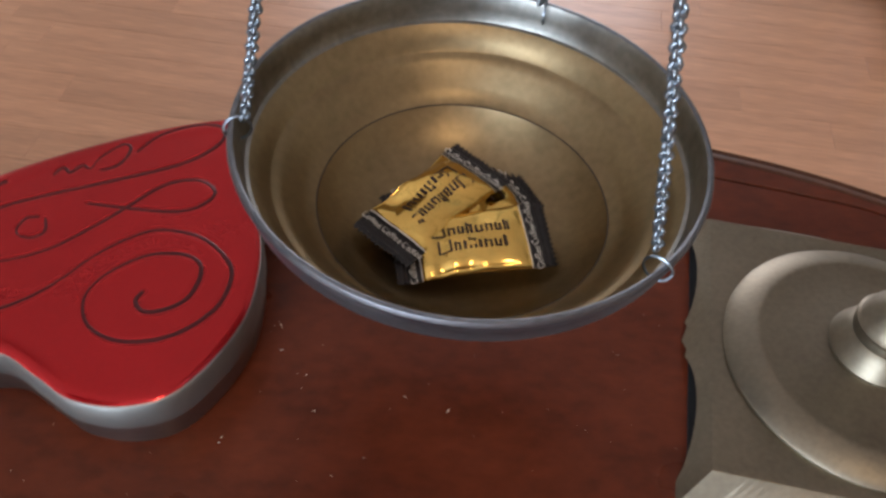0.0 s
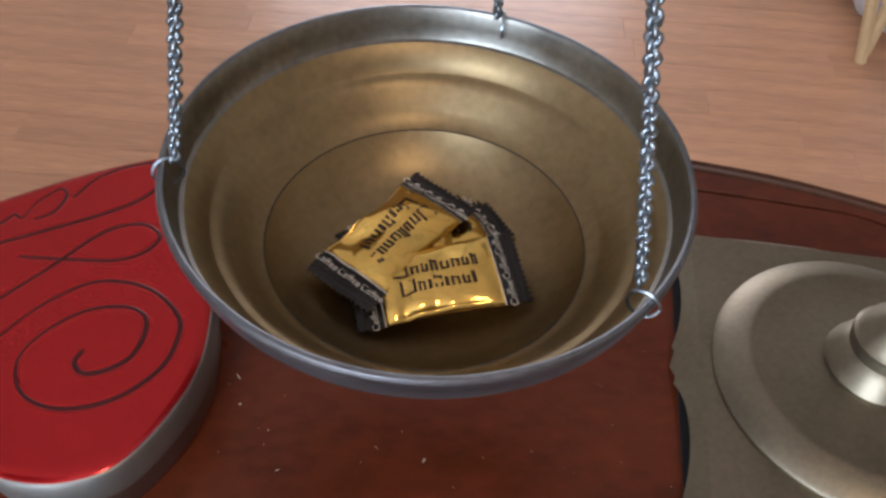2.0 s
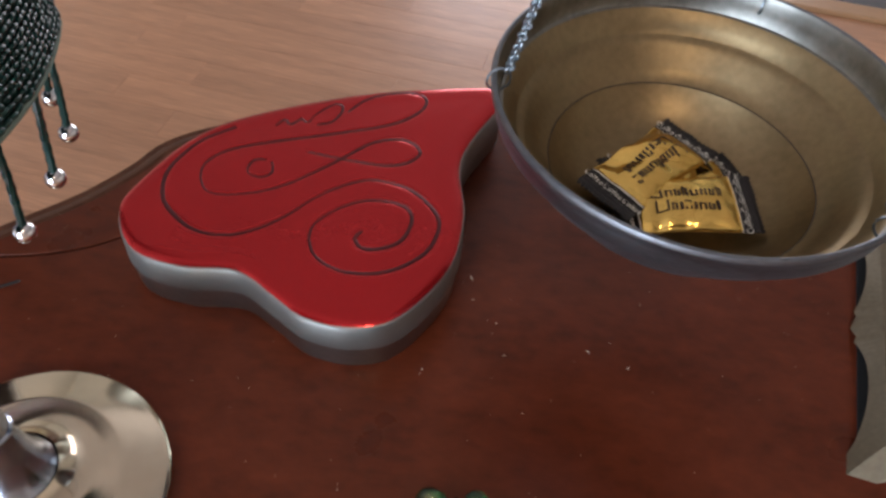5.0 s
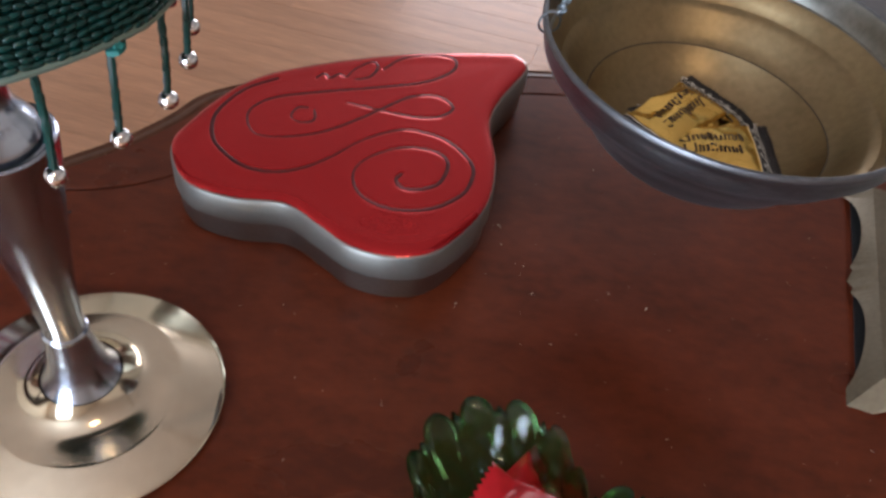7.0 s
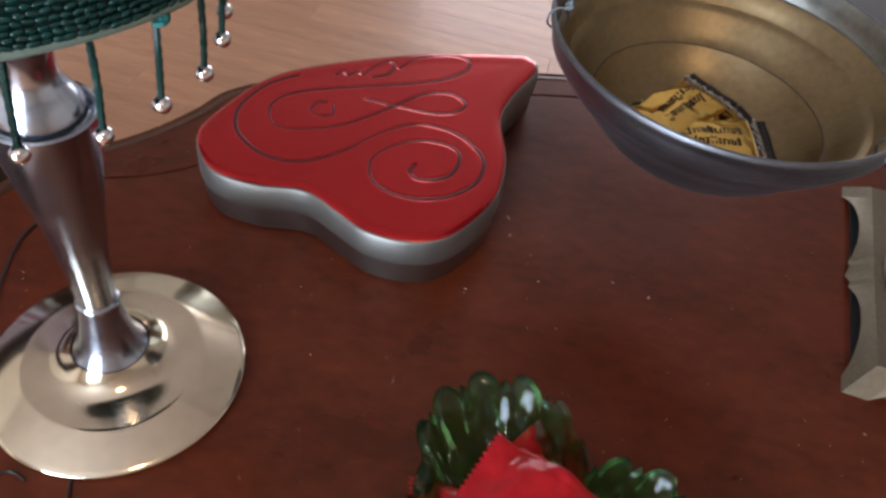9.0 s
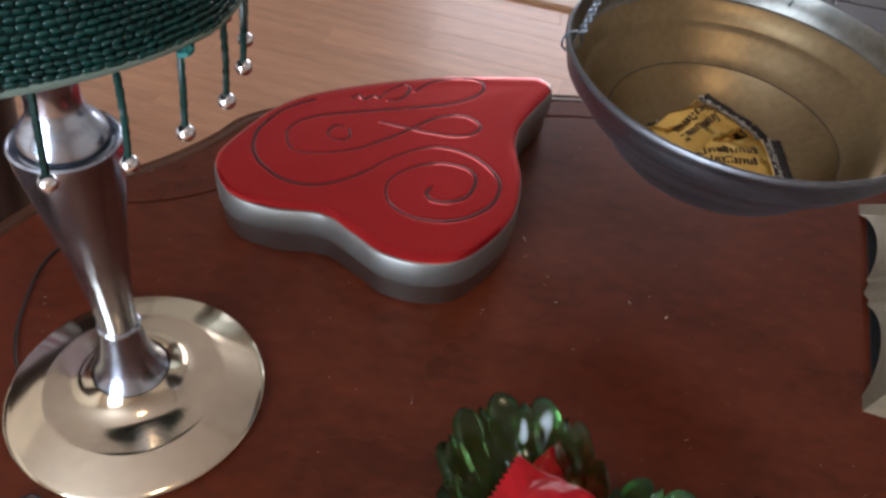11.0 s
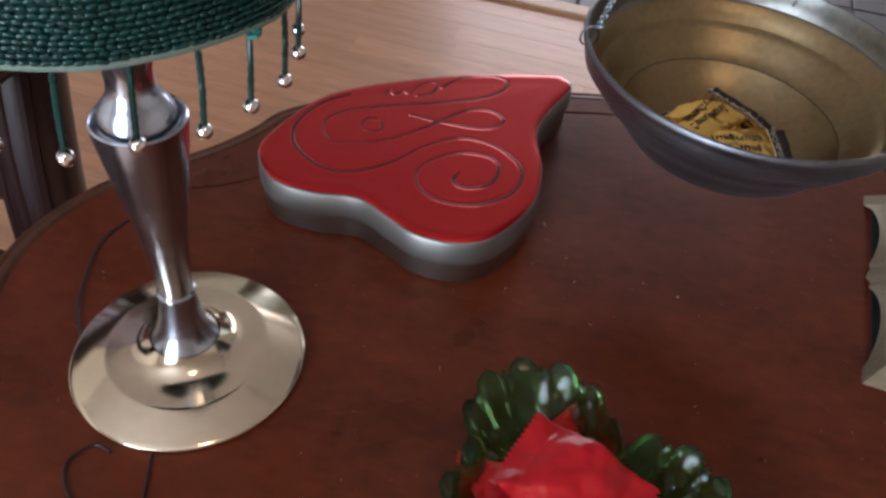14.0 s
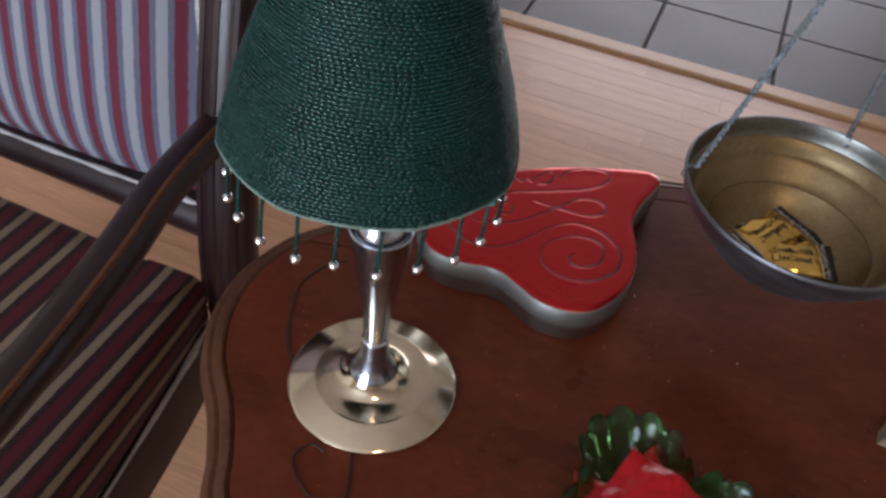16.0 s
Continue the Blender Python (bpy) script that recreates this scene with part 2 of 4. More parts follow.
def spline(points, steps=6, closed=False):
    """Catmull-Rom through points of any dimension."""
    p = [Vector(q) for q in points]
    n, out = len(p), []
    for i in range(n if closed else n - 1):
        if closed:
            a, b, c, d = p[(i - 1) % n], p[i], p[(i + 1) % n], p[(i + 2) % n]
        else:
            a, b, c, d = p[max(i - 1, 0)], p[i], p[i + 1], p[min(i + 2, n - 1)]
        for k in range(steps):
            t = k / steps
            out.append(0.5 * ((2 * b) + (c - a) * t + (2 * a - 5 * b + 4 * c - d) * t * t + (3 * b - a - 3 * c + d) * t ** 3))
    if not closed:
        out.append(p[-1])
    return out


def tube(points, radius, seg=8, closed=False, flat=1.0):
    """A round bar along 3D points; radius may be a list."""
    pts = [Vector(q) for q in points]
    n = len(pts)
    rad = radius if isinstance(radius, (list, tuple)) else [radius] * n
    bm = bmesh.new()
    rings, up = [], Vector((0, 0, 1))
    for i, q in enumerate(pts):
        a, b = pts[(i - 1) % n if closed else max(i - 1, 0)], pts[(i + 1) % n if closed else min(i + 1, n - 1)]
        d = (b - a).normalized()
        side = d.cross(up)
        if side.length < 1e-4:
            side = d.cross(Vector((1, 0, 0)))
        side.normalize()
        top = side.cross(d).normalized()
        rings.append([bm.verts.new(q + rad[i] * (math.cos(2 * math.pi * k / seg) * side + flat * math.sin(2 * math.pi * k / seg) * top)) for k in range(seg)])
    pairs = list(zip(rings, rings[1:])) + ([(rings[-1], rings[0])] if closed else [])
    for a, b in pairs:
        for k in range(seg):
            j = (k + 1) % seg
            bm.faces.new((a[k], a[j], b[j], b[k]))
    if not closed:
        bm.faces.new(rings[0][::-1])
        bm.faces.new(rings[-1])
    bmesh.ops.recalc_face_normals(bm, faces=bm.faces)
    return bm


def box(x0, x1, y0, y1, z0, z1, bevel=0.0, seg=2):
    bm = bmesh.new()
    bmesh.ops.create_cube(bm, size=1)
    for v in bm.verts:
        v.co = ((x0 + x1) / 2 + v.co.x * (x1 - x0), (y0 + y1) / 2 + v.co.y * (y1 - y0), (z0 + z1) / 2 + v.co.z * (z1 - z0))
    if bevel:
        bmesh.ops.bevel(bm, geom=list(bm.edges), offset=bevel, segments=seg, affect="EDGES", profile=0.5)
    return bm


def inset(line, d):
    """A closed plan line moved inwards by d (line runs anticlockwise)."""
    n, out = len(line), []
    for i in range(n):
        a, b = line[(i - 2) % n], line[(i + 2) % n]
        t = (b - a).normalized()
        out.append(line[i] + d * Vector((-t.y, t.x)))
    return out


def layers(levels, line, cap_top=True, cap_bottom=True):
    """A body whose outline is line, moved in by d at height z for each (d, z)."""
    bm = bmesh.new()
    rings = [[bm.verts.new((q.x, q.y, z)) for q in inset(line, d)] for d, z in levels]
    n = len(line)
    for a, b in zip(rings, rings[1:]):
        for k in range(n):
            j = (k + 1) % n
            bm.faces.new((a[k], a[j], b[j], b[k]))
    for use, rim_v in ((cap_bottom, rings[0]), (cap_top, rings[-1])):
        if use:
            mid = bm.verts.new(sum((v.co for v in rim_v), Vector()) / n)
            for k in range(n):
                bm.faces.new((rim_v[k], rim_v[(k + 1) % n], mid))
    bmesh.ops.recalc_face_normals(bm, faces=bm.faces)
    return bm


def slab(outline, z0, z1, bevel=0.0):
    """A flat board with the plan outline."""
    bm = bmesh.new()
    low = [bm.verts.new((q[0], q[1], z0)) for q in outline]
    top = [bm.verts.new((q[0], q[1], z1)) for q in outline]
    n = len(outline)
    bm.faces.new(low[::-1])
    f = bm.faces.new(top)
    for k in range(n):
        j = (k + 1) % n
        bm.faces.new((low[k], low[j], top[j], top[k]))
    bmesh.ops.recalc_face_normals(bm, faces=bm.faces)
    if bevel:
        bmesh.ops.bevel(bm, geom=list(f.edges), offset=bevel, segments=2, affect="EDGES", profile=0.5)
    return bm


def merge(*bms):
    """Several pieces as one bmesh."""
    out = bmesh.new()
    for b in bms:
        me = bpy.data.meshes.new("tmp")
        b.to_mesh(me)
        b.free()
        out.from_mesh(me)
        bpy.data.meshes.remove(me)
    return out


# ---- setting: floor, tiles, walls ----
EDGE_Y = 1.530  # where laminate meets tile, in room axes


def structure(name, bm, mat, label, m=ROOM, smooth=False):
    ob = part(name, bm, mat, None, "", smooth)
    ob.matrix_world = m
    return tagged(ob, label, "setting", kind="structure")


floor = structure("floor", box(-3.2, 3.2, -3.0, EDGE_Y, -0.06, -0.004), M_SUBFLOOR, "warm brown laminate floor laid in narrow wood strips")
tile_floor = structure("tile_floor", box(-3.2, 3.2, EDGE_Y, 4.5, -0.06, -0.006), M_GROUT, "grey stone tile floor with dark joints")
threshold = structure("threshold_trim", box(-3.2, 3.2, EDGE_Y - 0.02, EDGE_Y + 0.026, -0.003, 0.009, 0.004), M_THRESH, "rounded light wooden strip between laminate and tile")


def wall_with_opening(name, axis, at, lo, hi, o0, o1, z0, z1, label):
    """A wall 0.12 thick with one opening; axis 0: along x, 1: along y."""
    pieces = [(lo, o0, 0, 2.45), (o1, hi, 0, 2.45), (o0, o1, 0, z0), (o0, o1, z1, 2.45)]
    bms = []
    for a, b, c, d in pieces:
        if b - a < 1e-4 or d - c < 1e-4:
            continue
        bms.append(box(a, b, at, at + 0.12, c, d) if axis == 0 else box(at, at + 0.12, a, b, c, d))
    return structure(name, merge(*bms), M_WALL, label)


wall_with_opening("wall_north", 0, 4.3, -3.2, 3.2, -1.3, 0.7, 0.08, 2.15, "cream painted wall with a glazed garden door")
wall_with_opening("wall_south", 0, -2.92, -3.2, 3.2, -1.75, -0.25, 0.12, 2.1, "cream painted wall with a tall window")
structure("wall_west", box(-3.2, -3.08, -2.8, 4.3, 0, 2.45), M_WALL, "plain cream painted wall")
structure("wall_east", box(3.08, 3.2, -2.8, 4.3, 0, 2.45), M_WALL, "plain cream painted wall")
structure("ceiling", box(-3.2, 3.2, -2.92, 4.42, 2.45, 2.55), M_CEIL, "plain white painted ceiling")


def window(name, x0, x1, y, z0, z1, label, bars):
    w = thing(name, ROOM, label, "window", kind="structure")
    f = 0.05
    for a, b, c, d in ((x0, x0 + f, z0, z1), (x1 - f, x1, z0, z1), (x0 + f, x1 - f, z0, z0 + f), (x0 + f, x1 - f, z1 - f, z1)):
        part("window_frame", box(a, b, y, y + 0.05, c, d, 0.004), M_FRAME, w)
    step = (x1 - x0 - 2 * f) / bars
    for k in range(bars):
        a = x0 + f + k * step
        if k:
            part("window_bar", box(a - 0.02, a + 0.02, y, y + 0.05, z0 + f, z1 - f, 0.004), M_FRAME, w)
        p = part("pane", box(a + 0.021, a + step - 0.021, y + 0.02, y + 0.026, z0 + f + 0.001, z1 - f - 0.001), M_PANE, w, smooth=False)
        p.visible_shadow = False
    return w


window("window_1", -1.3, 0.7, 4.33, 0.08, 2.15, "white framed glazed garden door, closed", 2)
window("window_2", -1.75, -0.25, -2.89, 0.12, 2.1, "white framed tall window, closed", 2)

# ---- table ----
CX, CY = 0.012, 0.132
QUARTER = [(-0.366, 0.0), (-0.361, 0.031), (-0.344, 0.067), (-0.320, 0.092), (-0.296, 0.116), (-0.279, 0.140), (-0.269, 0.160), (-0.252, 0.176),
           (-0.224, 0.191), (-0.186, 0.208), (-0.140, 0.223), (-0.066, 0.241), (0.0, 0.247)]
ring = [(x, y) for x, y in QUARTER] + [(-x, y) for x, y in QUARTER[-2::-1]]
near_left = [(-0.227, -0.199), (-0.268, -0.184), (-0.293, -0.170), (-0.311, -0.146), (-0.319, -0.122), (-0.333, -0.092), (-0.351, -0.064), (-0.363, -0.031)]
ring += [(x, -y) for x, y in ring[-2:0:-1] if x > -0.2] + near_left
OUT = [Vector((CX + q.x, CY + q.y)) for q in spline(ring, 6, True)][::-1]

table = thing("side_table", pose(0, 0, 0), "dark reddish mahogany side table with a curved moulded edge", "table")
part("moulded_edge", layers([(0.030, T - 0.026), (0.006, T - 0.024), (0.001, T - 0.018), (0.0, T - 0.012), (0.0015, T - 0.007), (0.005, T - 0.0035), (0.008, T - 0.004), (0.010, T - 0.0022),
                             (0.014, T - 0.0012), (0.0165, T - 0.003), (0.0180, T - 0.004)], OUT), M_EDGE, table, "worn lighter moulded edge")
inner = inset(OUT, 0.0175)
seam_line = spline([(-0.345, 0.189), (-0.282, 0.199), (-0.243, 0.219), (-0.203, 0.262), (-0.160, 0.299), (-0.115, 0.322), (-0.069, 0.335), (-0.037, 0.341), (0.012, 0.344), (0.060, 0.341), (0.110, 0.333), (0.150, 0.323), (0.187, 0.314),
                    (0.224, 0.302), (0.262, 0.270), (0.300, 0.225), (0.370, 0.189)], 5)


def chain_at(points, xs):
    """Heights of a line that runs along x, at the places xs."""
    pts = sorted((q.x, q.y) for q in points)
    return np.interp(xs, [q[0] for q in pts], [q[1] for q in pts])


xs = np.linspace(min(q.x for q in inner) + 0.0004, max(q.x for q in inner) - 0.0004, 240)
y_hi = chain_at([q for q in inner if q.y >= CY], xs)
y_lo = chain_at([q for q in inner if q.y <= CY], xs)
y_seam = chain_at(seam_line, xs)


def board(lo, hi, at, z):
    """Top of a board between two lines, with a short drop at both long edges."""
    vs, fs = [], []
    e = 0.0003
    for x, a, b in zip(at, lo, hi):
        b = max(a + 4 * e, b)
        vs += [(x, a, z - 0.0045), (x, a, z - e), (x, a + e, z), (x, (a + b) / 2, z), (x, b - e, z), (x, b, z - e), (x, b, z - 0.0045)]
    for k in range(len(at) - 1):
        for m in range(6):
            fs.append((7 * k + m, 7 * k + 7 + m, 7 * k + 8 + m, 7 * k + 1 + m))
    return vs, fs


vs, fs = board(y_lo, np.minimum(y_hi, y_seam - 0.0008), xs, T)
mesh_part("tabletop", vs, fs, M_TABLE, table, smooth=False)
keep = (y_hi - y_seam) > 0.003
vs, fs = board(y_seam[keep] + 0.0008, y_hi[keep], xs[keep], T)
mesh_part("border_board", vs, fs, M_TABLE, table, smooth=False)
part("apron", layers([(0.075, T - 0.085), (0.070, T - 0.080), (0.070, T - 0.0265)], OUT), M_EDGE, table)
for sx in (-1, 1):
    for sy in (-1, 1):
        foot = Vector((CX + sx * 0.235, CY + sy * 0.115, 0.0))
        line = spline([foot + Vector((sx * 0.03, sy * 0.025, 0.012)), foot + Vector((sx * 0.005, sy * 0.004, 0.10)), foot + Vector((0, 0, 0.28)), foot + Vector((sx * 0.015, sy * 0.012, T - 0.05))], 5)
        part("leg", tube(line, [0.020 - 0.008 * math.sin(math.pi * min(1, k / (len(line) - 1) * 1.3)) + 0.010 * (k / len(line)) ** 2 for k in range(len(line))], 12), M_EDGE, table)

# ---- balance scale: stand at the table's end, one hanging pan ----
scale_ob = thing("balance_scale", pose(0, 0, 0), "old tarnished brass balance scale with a hanging pan", "scale")
BASE = pose(0.0880, 0.1425, T, 0, 0, -11)  # front left foot; x along the front, y to the back
BW, BD = 0.190, 0.1555


def scalloped(n, length, deep):
    """Heights of a skirt's lower edge: feet at the ends and a pointed drop in the middle."""
    out = []
    for k in range(n + 1):
        s = k / n
        q = abs(2 * s - 1)
        if q > 0.86:
            h = 0.0
        elif q > 0.10:
            w = (q - 0.10) / 0.76
            h = deep * (0.55 + 0.45 * math.sin(math.pi * w) - 0.35 * (abs(w - 0.5) * 2) ** 4)
        else:
            h = deep * (0.15 + 3.5 * q)
        out.append((s, max(0.0, h)))
    return out


H_PLATE = 0.0125
plate_in = 0.0105
corners = [((0, 0), (BW, 0), (plate_in, plate_in), (BW - plate_in, plate_in)), ((BW, 0), (BW, BD), (BW - plate_in, plate_in), (BW - plate_in, BD - plate_in)),
           ((BW, BD), (0, BD), (BW - plate_in, BD - plate_in), (plate_in, BD - plate_in)), ((0, BD), (0, 0), (plate_in, BD - plate_in), (plate_in, plate_in))]
for (a, b, c, d) in corners:
    vs, fs = [], []
    n = 48
    for s, h in scalloped(n, 1, 0.0085):
        lo, hi = Vector(a).lerp(Vector(b), s), Vector(c).lerp(Vector(d), s)
        f = h / H_PLATE
        e = lo.lerp(hi, f * 0.8)
        back = (hi - lo).normalized() * 0.0016
        vs += [(e.x, e.y, h), (hi.x, hi.y, H_PLATE), (e.x + back.x, e.y + back.y, h), (hi.x + back.x, hi.y + back.y, H_PLATE - 0.0012)]
    for k in range(n):
        i, j = 4 * k, 4 * k + 4
        fs += [(i, j, j + 1, i + 1), (i + 2, i + 3, j + 3, j + 2), (i, i + 2, j + 2, j)]
    mesh_part("skirt", vs, fs, M_BRASS_DULL, scale_ob, "scalloped sloping brass skirt", smooth=False, m=BASE)
part("base_plate", slab([(plate_in, plate_in), (BW - plate_in, plate_in), (BW - plate_in, BD - plate_in), (plate_in, BD - plate_in)], H_PLATE - 0.0015, H_PLATE + 0.0002, 0.0004), M_BRASS_DULL, scale_ob, smooth=False, m=BASE)
# added slab: darkens the scallop openings in place of the shadow there
part("gap_shade_slab", slab([(0.0042, 0.0042), (BW - 0.0042, 0.0042), (BW - 0.0042, BD - 0.0042), (0.0042, BD - 0.0042)], 0.0, 0.0010), M_GAPSHADE, scale_ob, "added black slab that stands in for the shade under the base", smooth=False, m=BASE)
DISC = Vector((0.1775, 0.2030, T + H_PLATE))
part("foot_disc", lathe([(0.0, 0.0), (0.0605, 0.0), (0.0610, 0.0015), (0.0595, 0.0032), (0.0490, 0.0078), (0.0470, 0.0080), (0.0450, 0.0074), (0.026, 0.0095), (0.0195, 0.0102)], 96), M_BRASS_DULL, scale_ob, m=Matrix.Translation(DISC))
part("column", lathe([(0.0198, 0.0100), (0.0205, 0.012), (0.0165, 0.0205), (0.0150, 0.0220), (0.0155, 0.0245), (0.0150, 0.0258), (0.0155, 0.0280), (0.0138, 0.0295), (0.0128, 0.0335), (0.0085, 0.0375), (0.0075, 0.041),
                      (0.0098, 0.050), (0.0118, 0.060), (0.0110, 0.070), (0.0075, 0.080), (0.0070, 0.085), (0.0095, 0.089), (0.0095, 0.092), (0.0065, 0.096), (0.0055, 0.16), (0.0070, 0.24), (0.0050, 0.30),
                      (0.0050, 0.442), (0.0085, 0.448), (0.0085, 0.458), (0.0, 0.465)], 48), M_BRASS_DULL, scale_ob, m=Matrix.Translation(DISC))
APEX = Vector((0.0, 0.180, 1.000))
beam_c = Vector((DISC.x, DISC.y, APEX.z + 0.012))
beam_far = beam_c * 2 - Vector((APEX.x, APEX.y, APEX.z + 0.012))
part("beam", tube(spline([(APEX.x, APEX.y, APEX.z + 0.012), beam_c.lerp(Vector((APEX.x, APEX.y, APEX.z + 0.02)), 0.5), beam_c + Vector((0, 0, 0.004)), beam_c.lerp(beam_far, 0.5) + Vector((0, 0, 0.004)), beam_far], 5), 0.004, 10), M_BRASS, scale_ob)
hook = [APEX + Vector((0.006 * math.cos(a), 0, 0.006 + 0.006 * math.sin(a))) for a in np.linspace(-math.pi / 2, 3 * math.pi / 2, 16)[:-1]]
part("hook", tube(hook, 0.0012, 6, True), M_CHAIN, scale_ob)

# pan: three holes near its rim
HOLES = [Vector((-0.0720, 0.2029, 0.6767)), Vector((0.0520, 0.1602, 0.6733)), Vector((0.0264, 0.2745, 0.6819))]
PAN_C = Vector((0.0014, 0.2095, 0.6787))
PAN_N = Vector((0.0262, -0.0151, 1.0)).normalized()
PAN = Matrix.Translation(PAN_C) @ Vector((0, 0, 1)).rotation_difference(PAN_N).to_matrix().to_4x4()
inside = [(0.0754, 0.0007), (0.0747, 0.0002), (0.0741, -0.0014), (0.0735, -0.0060), (0.0729, -0.0102), (0.0724, -0.0112), (0.0712, -0.0117), (0.0692, -0.0136), (0.0668, -0.0172), (0.0654, -0.0198), (0.0648, -0.0204),
          (0.0634, -0.0209), (0.0610, -0.0232), (0.0560, -0.0298), (0.0516, -0.0348), (0.0508, -0.0350), (0.0498, -0.0364), (0.0440, -0.0432), (0.0370, -0.0484), (0.0280, -0.0516), (0.0160, -0.0534), (0.0, -0.0540)]
outside = [(0.0, -0.0556), (0.0165, -0.0551), (0.0290, -0.0534), (0.0385, -0.0501), (0.0455, -0.0448), (0.0482, -0.0412), (0.0500, -0.0404), (0.0525, -0.0364), (0.0572, -0.0310), (0.0596, -0.0268), (0.0616, -0.0259), (0.0642, -0.0224),
           (0.0664, -0.0212), (0.0684, -0.0178), (0.0706, -0.0146), (0.0728, -0.0128), (0.0742, -0.0110), (0.0750, -0.0060), (0.0757, -0.0034), (0.0766, -0.0022), (0.0768, -0.0008), (0.0763, 0.0004), (0.0754, 0.0007)]
part("pan", lathe(outside + inside[1:2], 128), M_PANOUT, scale_ob, "outside and rim of the pan, blue-grey window reflection put into the colour", m=PAN)
part("pan_band", lathe(inside[1:7], 128), M_BAND, scale_ob, "band inside the rim, greyed by a painted-in window reflection", m=PAN)
part("pan_bowl", lathe(inside[6:], 128), M_BRASS, scale_ob, "dull brass inside with turned steps", m=PAN)
# flat dark strip on the step: the turned groove's shade as colour
part("groove_shade", lathe([(0.05115, -0.03480), (0.05070, -0.03505)], 128), M_CORD, scale_ob, "thin dark strip painted for the shade of a turned groove", m=PAN)


def chain_mesh(a, b, pitch=0.00165, wide=0.0021, wire=0.00072, twist=0.42):
    """Twisted curb chain from a to b."""
    axis = (b - a)
    count = int(axis.length / pitch)
    z = axis.normalized()
    x0 = z.orthogonal().normalized()
    y0 = z.cross(x0)
    vs, fs = [], []
    nu, nv = 10, 5
    for i in range(count):
        c = a + z * (i + 0.5) * pitch
        ang = i * twist + (math.pi / 2 if i % 2 else 0)
        x = math.cos(ang) * x0 + math.sin(ang) * y0
        y = z.cross(x)
        base = len(vs)
        for u in range(nu):
            tu = 2 * math.pi * u / nu
            ctr = c + x * (wide - wire) * math.cos(tu) + z * (pitch * 0.80) * math.sin(tu)
            outw = (x * math.cos(tu) + z * math.sin(tu)).normalized()
            for v in range(nv):
                tv = 2 * math.pi * v / nv
                vs.append(ctr + outw * wire * math.cos(tv) + y * wire * math.sin(tv))
        for u in range(nu):
            for v in range(nv):
                w, q = (u + 1) % nu, (v + 1) % nv
                fs.append((base + u * nv + v, base + w * nv + v, base + w * nv + q, base + u * nv + q))
    return vs, fs


for h in HOLES:
    out = (h - PAN_C)
    out = (out - PAN_N * out.dot(PAN_N)).normalized()
    to = (APEX - h).normalized()
    rim_p = PAN_C + out * 0.0738 - PAN_N * 0.0038
    start = rim_p - out * 0.0026 + PAN_N * 0.0056
    vs, fs = chain_mesh(start + to * 0.001, APEX + Vector((0, 0, 0.001)))
    mesh_part("chain", vs, fs, M_CHAIN, scale_ob, "dull steel chain of small twisted links")
    side = out.cross(PAN_N)
    rp = [rim_p + PAN_N * 0.0016 + out * math.cos(a) * 0.0042 + PAN_N * math.sin(a) * 0.0046 + side * 0.0022 * math.sin(a * 0.5) for a in np.linspace(0.0, 2 * math.pi, 18)]
    part("wire_ring", tube(rp, 0.00050, 6), M_CHAIN, scale_ob, "bent steel wire ring through the rim")

# ---- wrapped coffee candies in the pan ----
WORD = bpy.data.curves.new("word", "FONT")
WORD.body, WORD.size, WORD.align_x, WORD.align_y = "Coffee", 0.0036, "CENTER", "CENTER"
WORD.resolution_u = 2
word_ob = new("word", WORD)
bpy.context.view_layer.update()
word_mesh = bpy.data.meshes.new_from_object(word_ob.evaluated_get(bpy.context.evaluated_depsgraph_get()))
WORD_V = [(v.co.x, v.co.y) for v in word_mesh.vertices]
WORD_F = [tuple(p.vertices) for p in word_mesh.polygons]
bpy.data.objects.remove(word_ob)
bpy.data.meshes.remove(word_mesh)
LG, LT, WD = 0.0380, 0.0555, 0.0265  # gold length, whole length, width


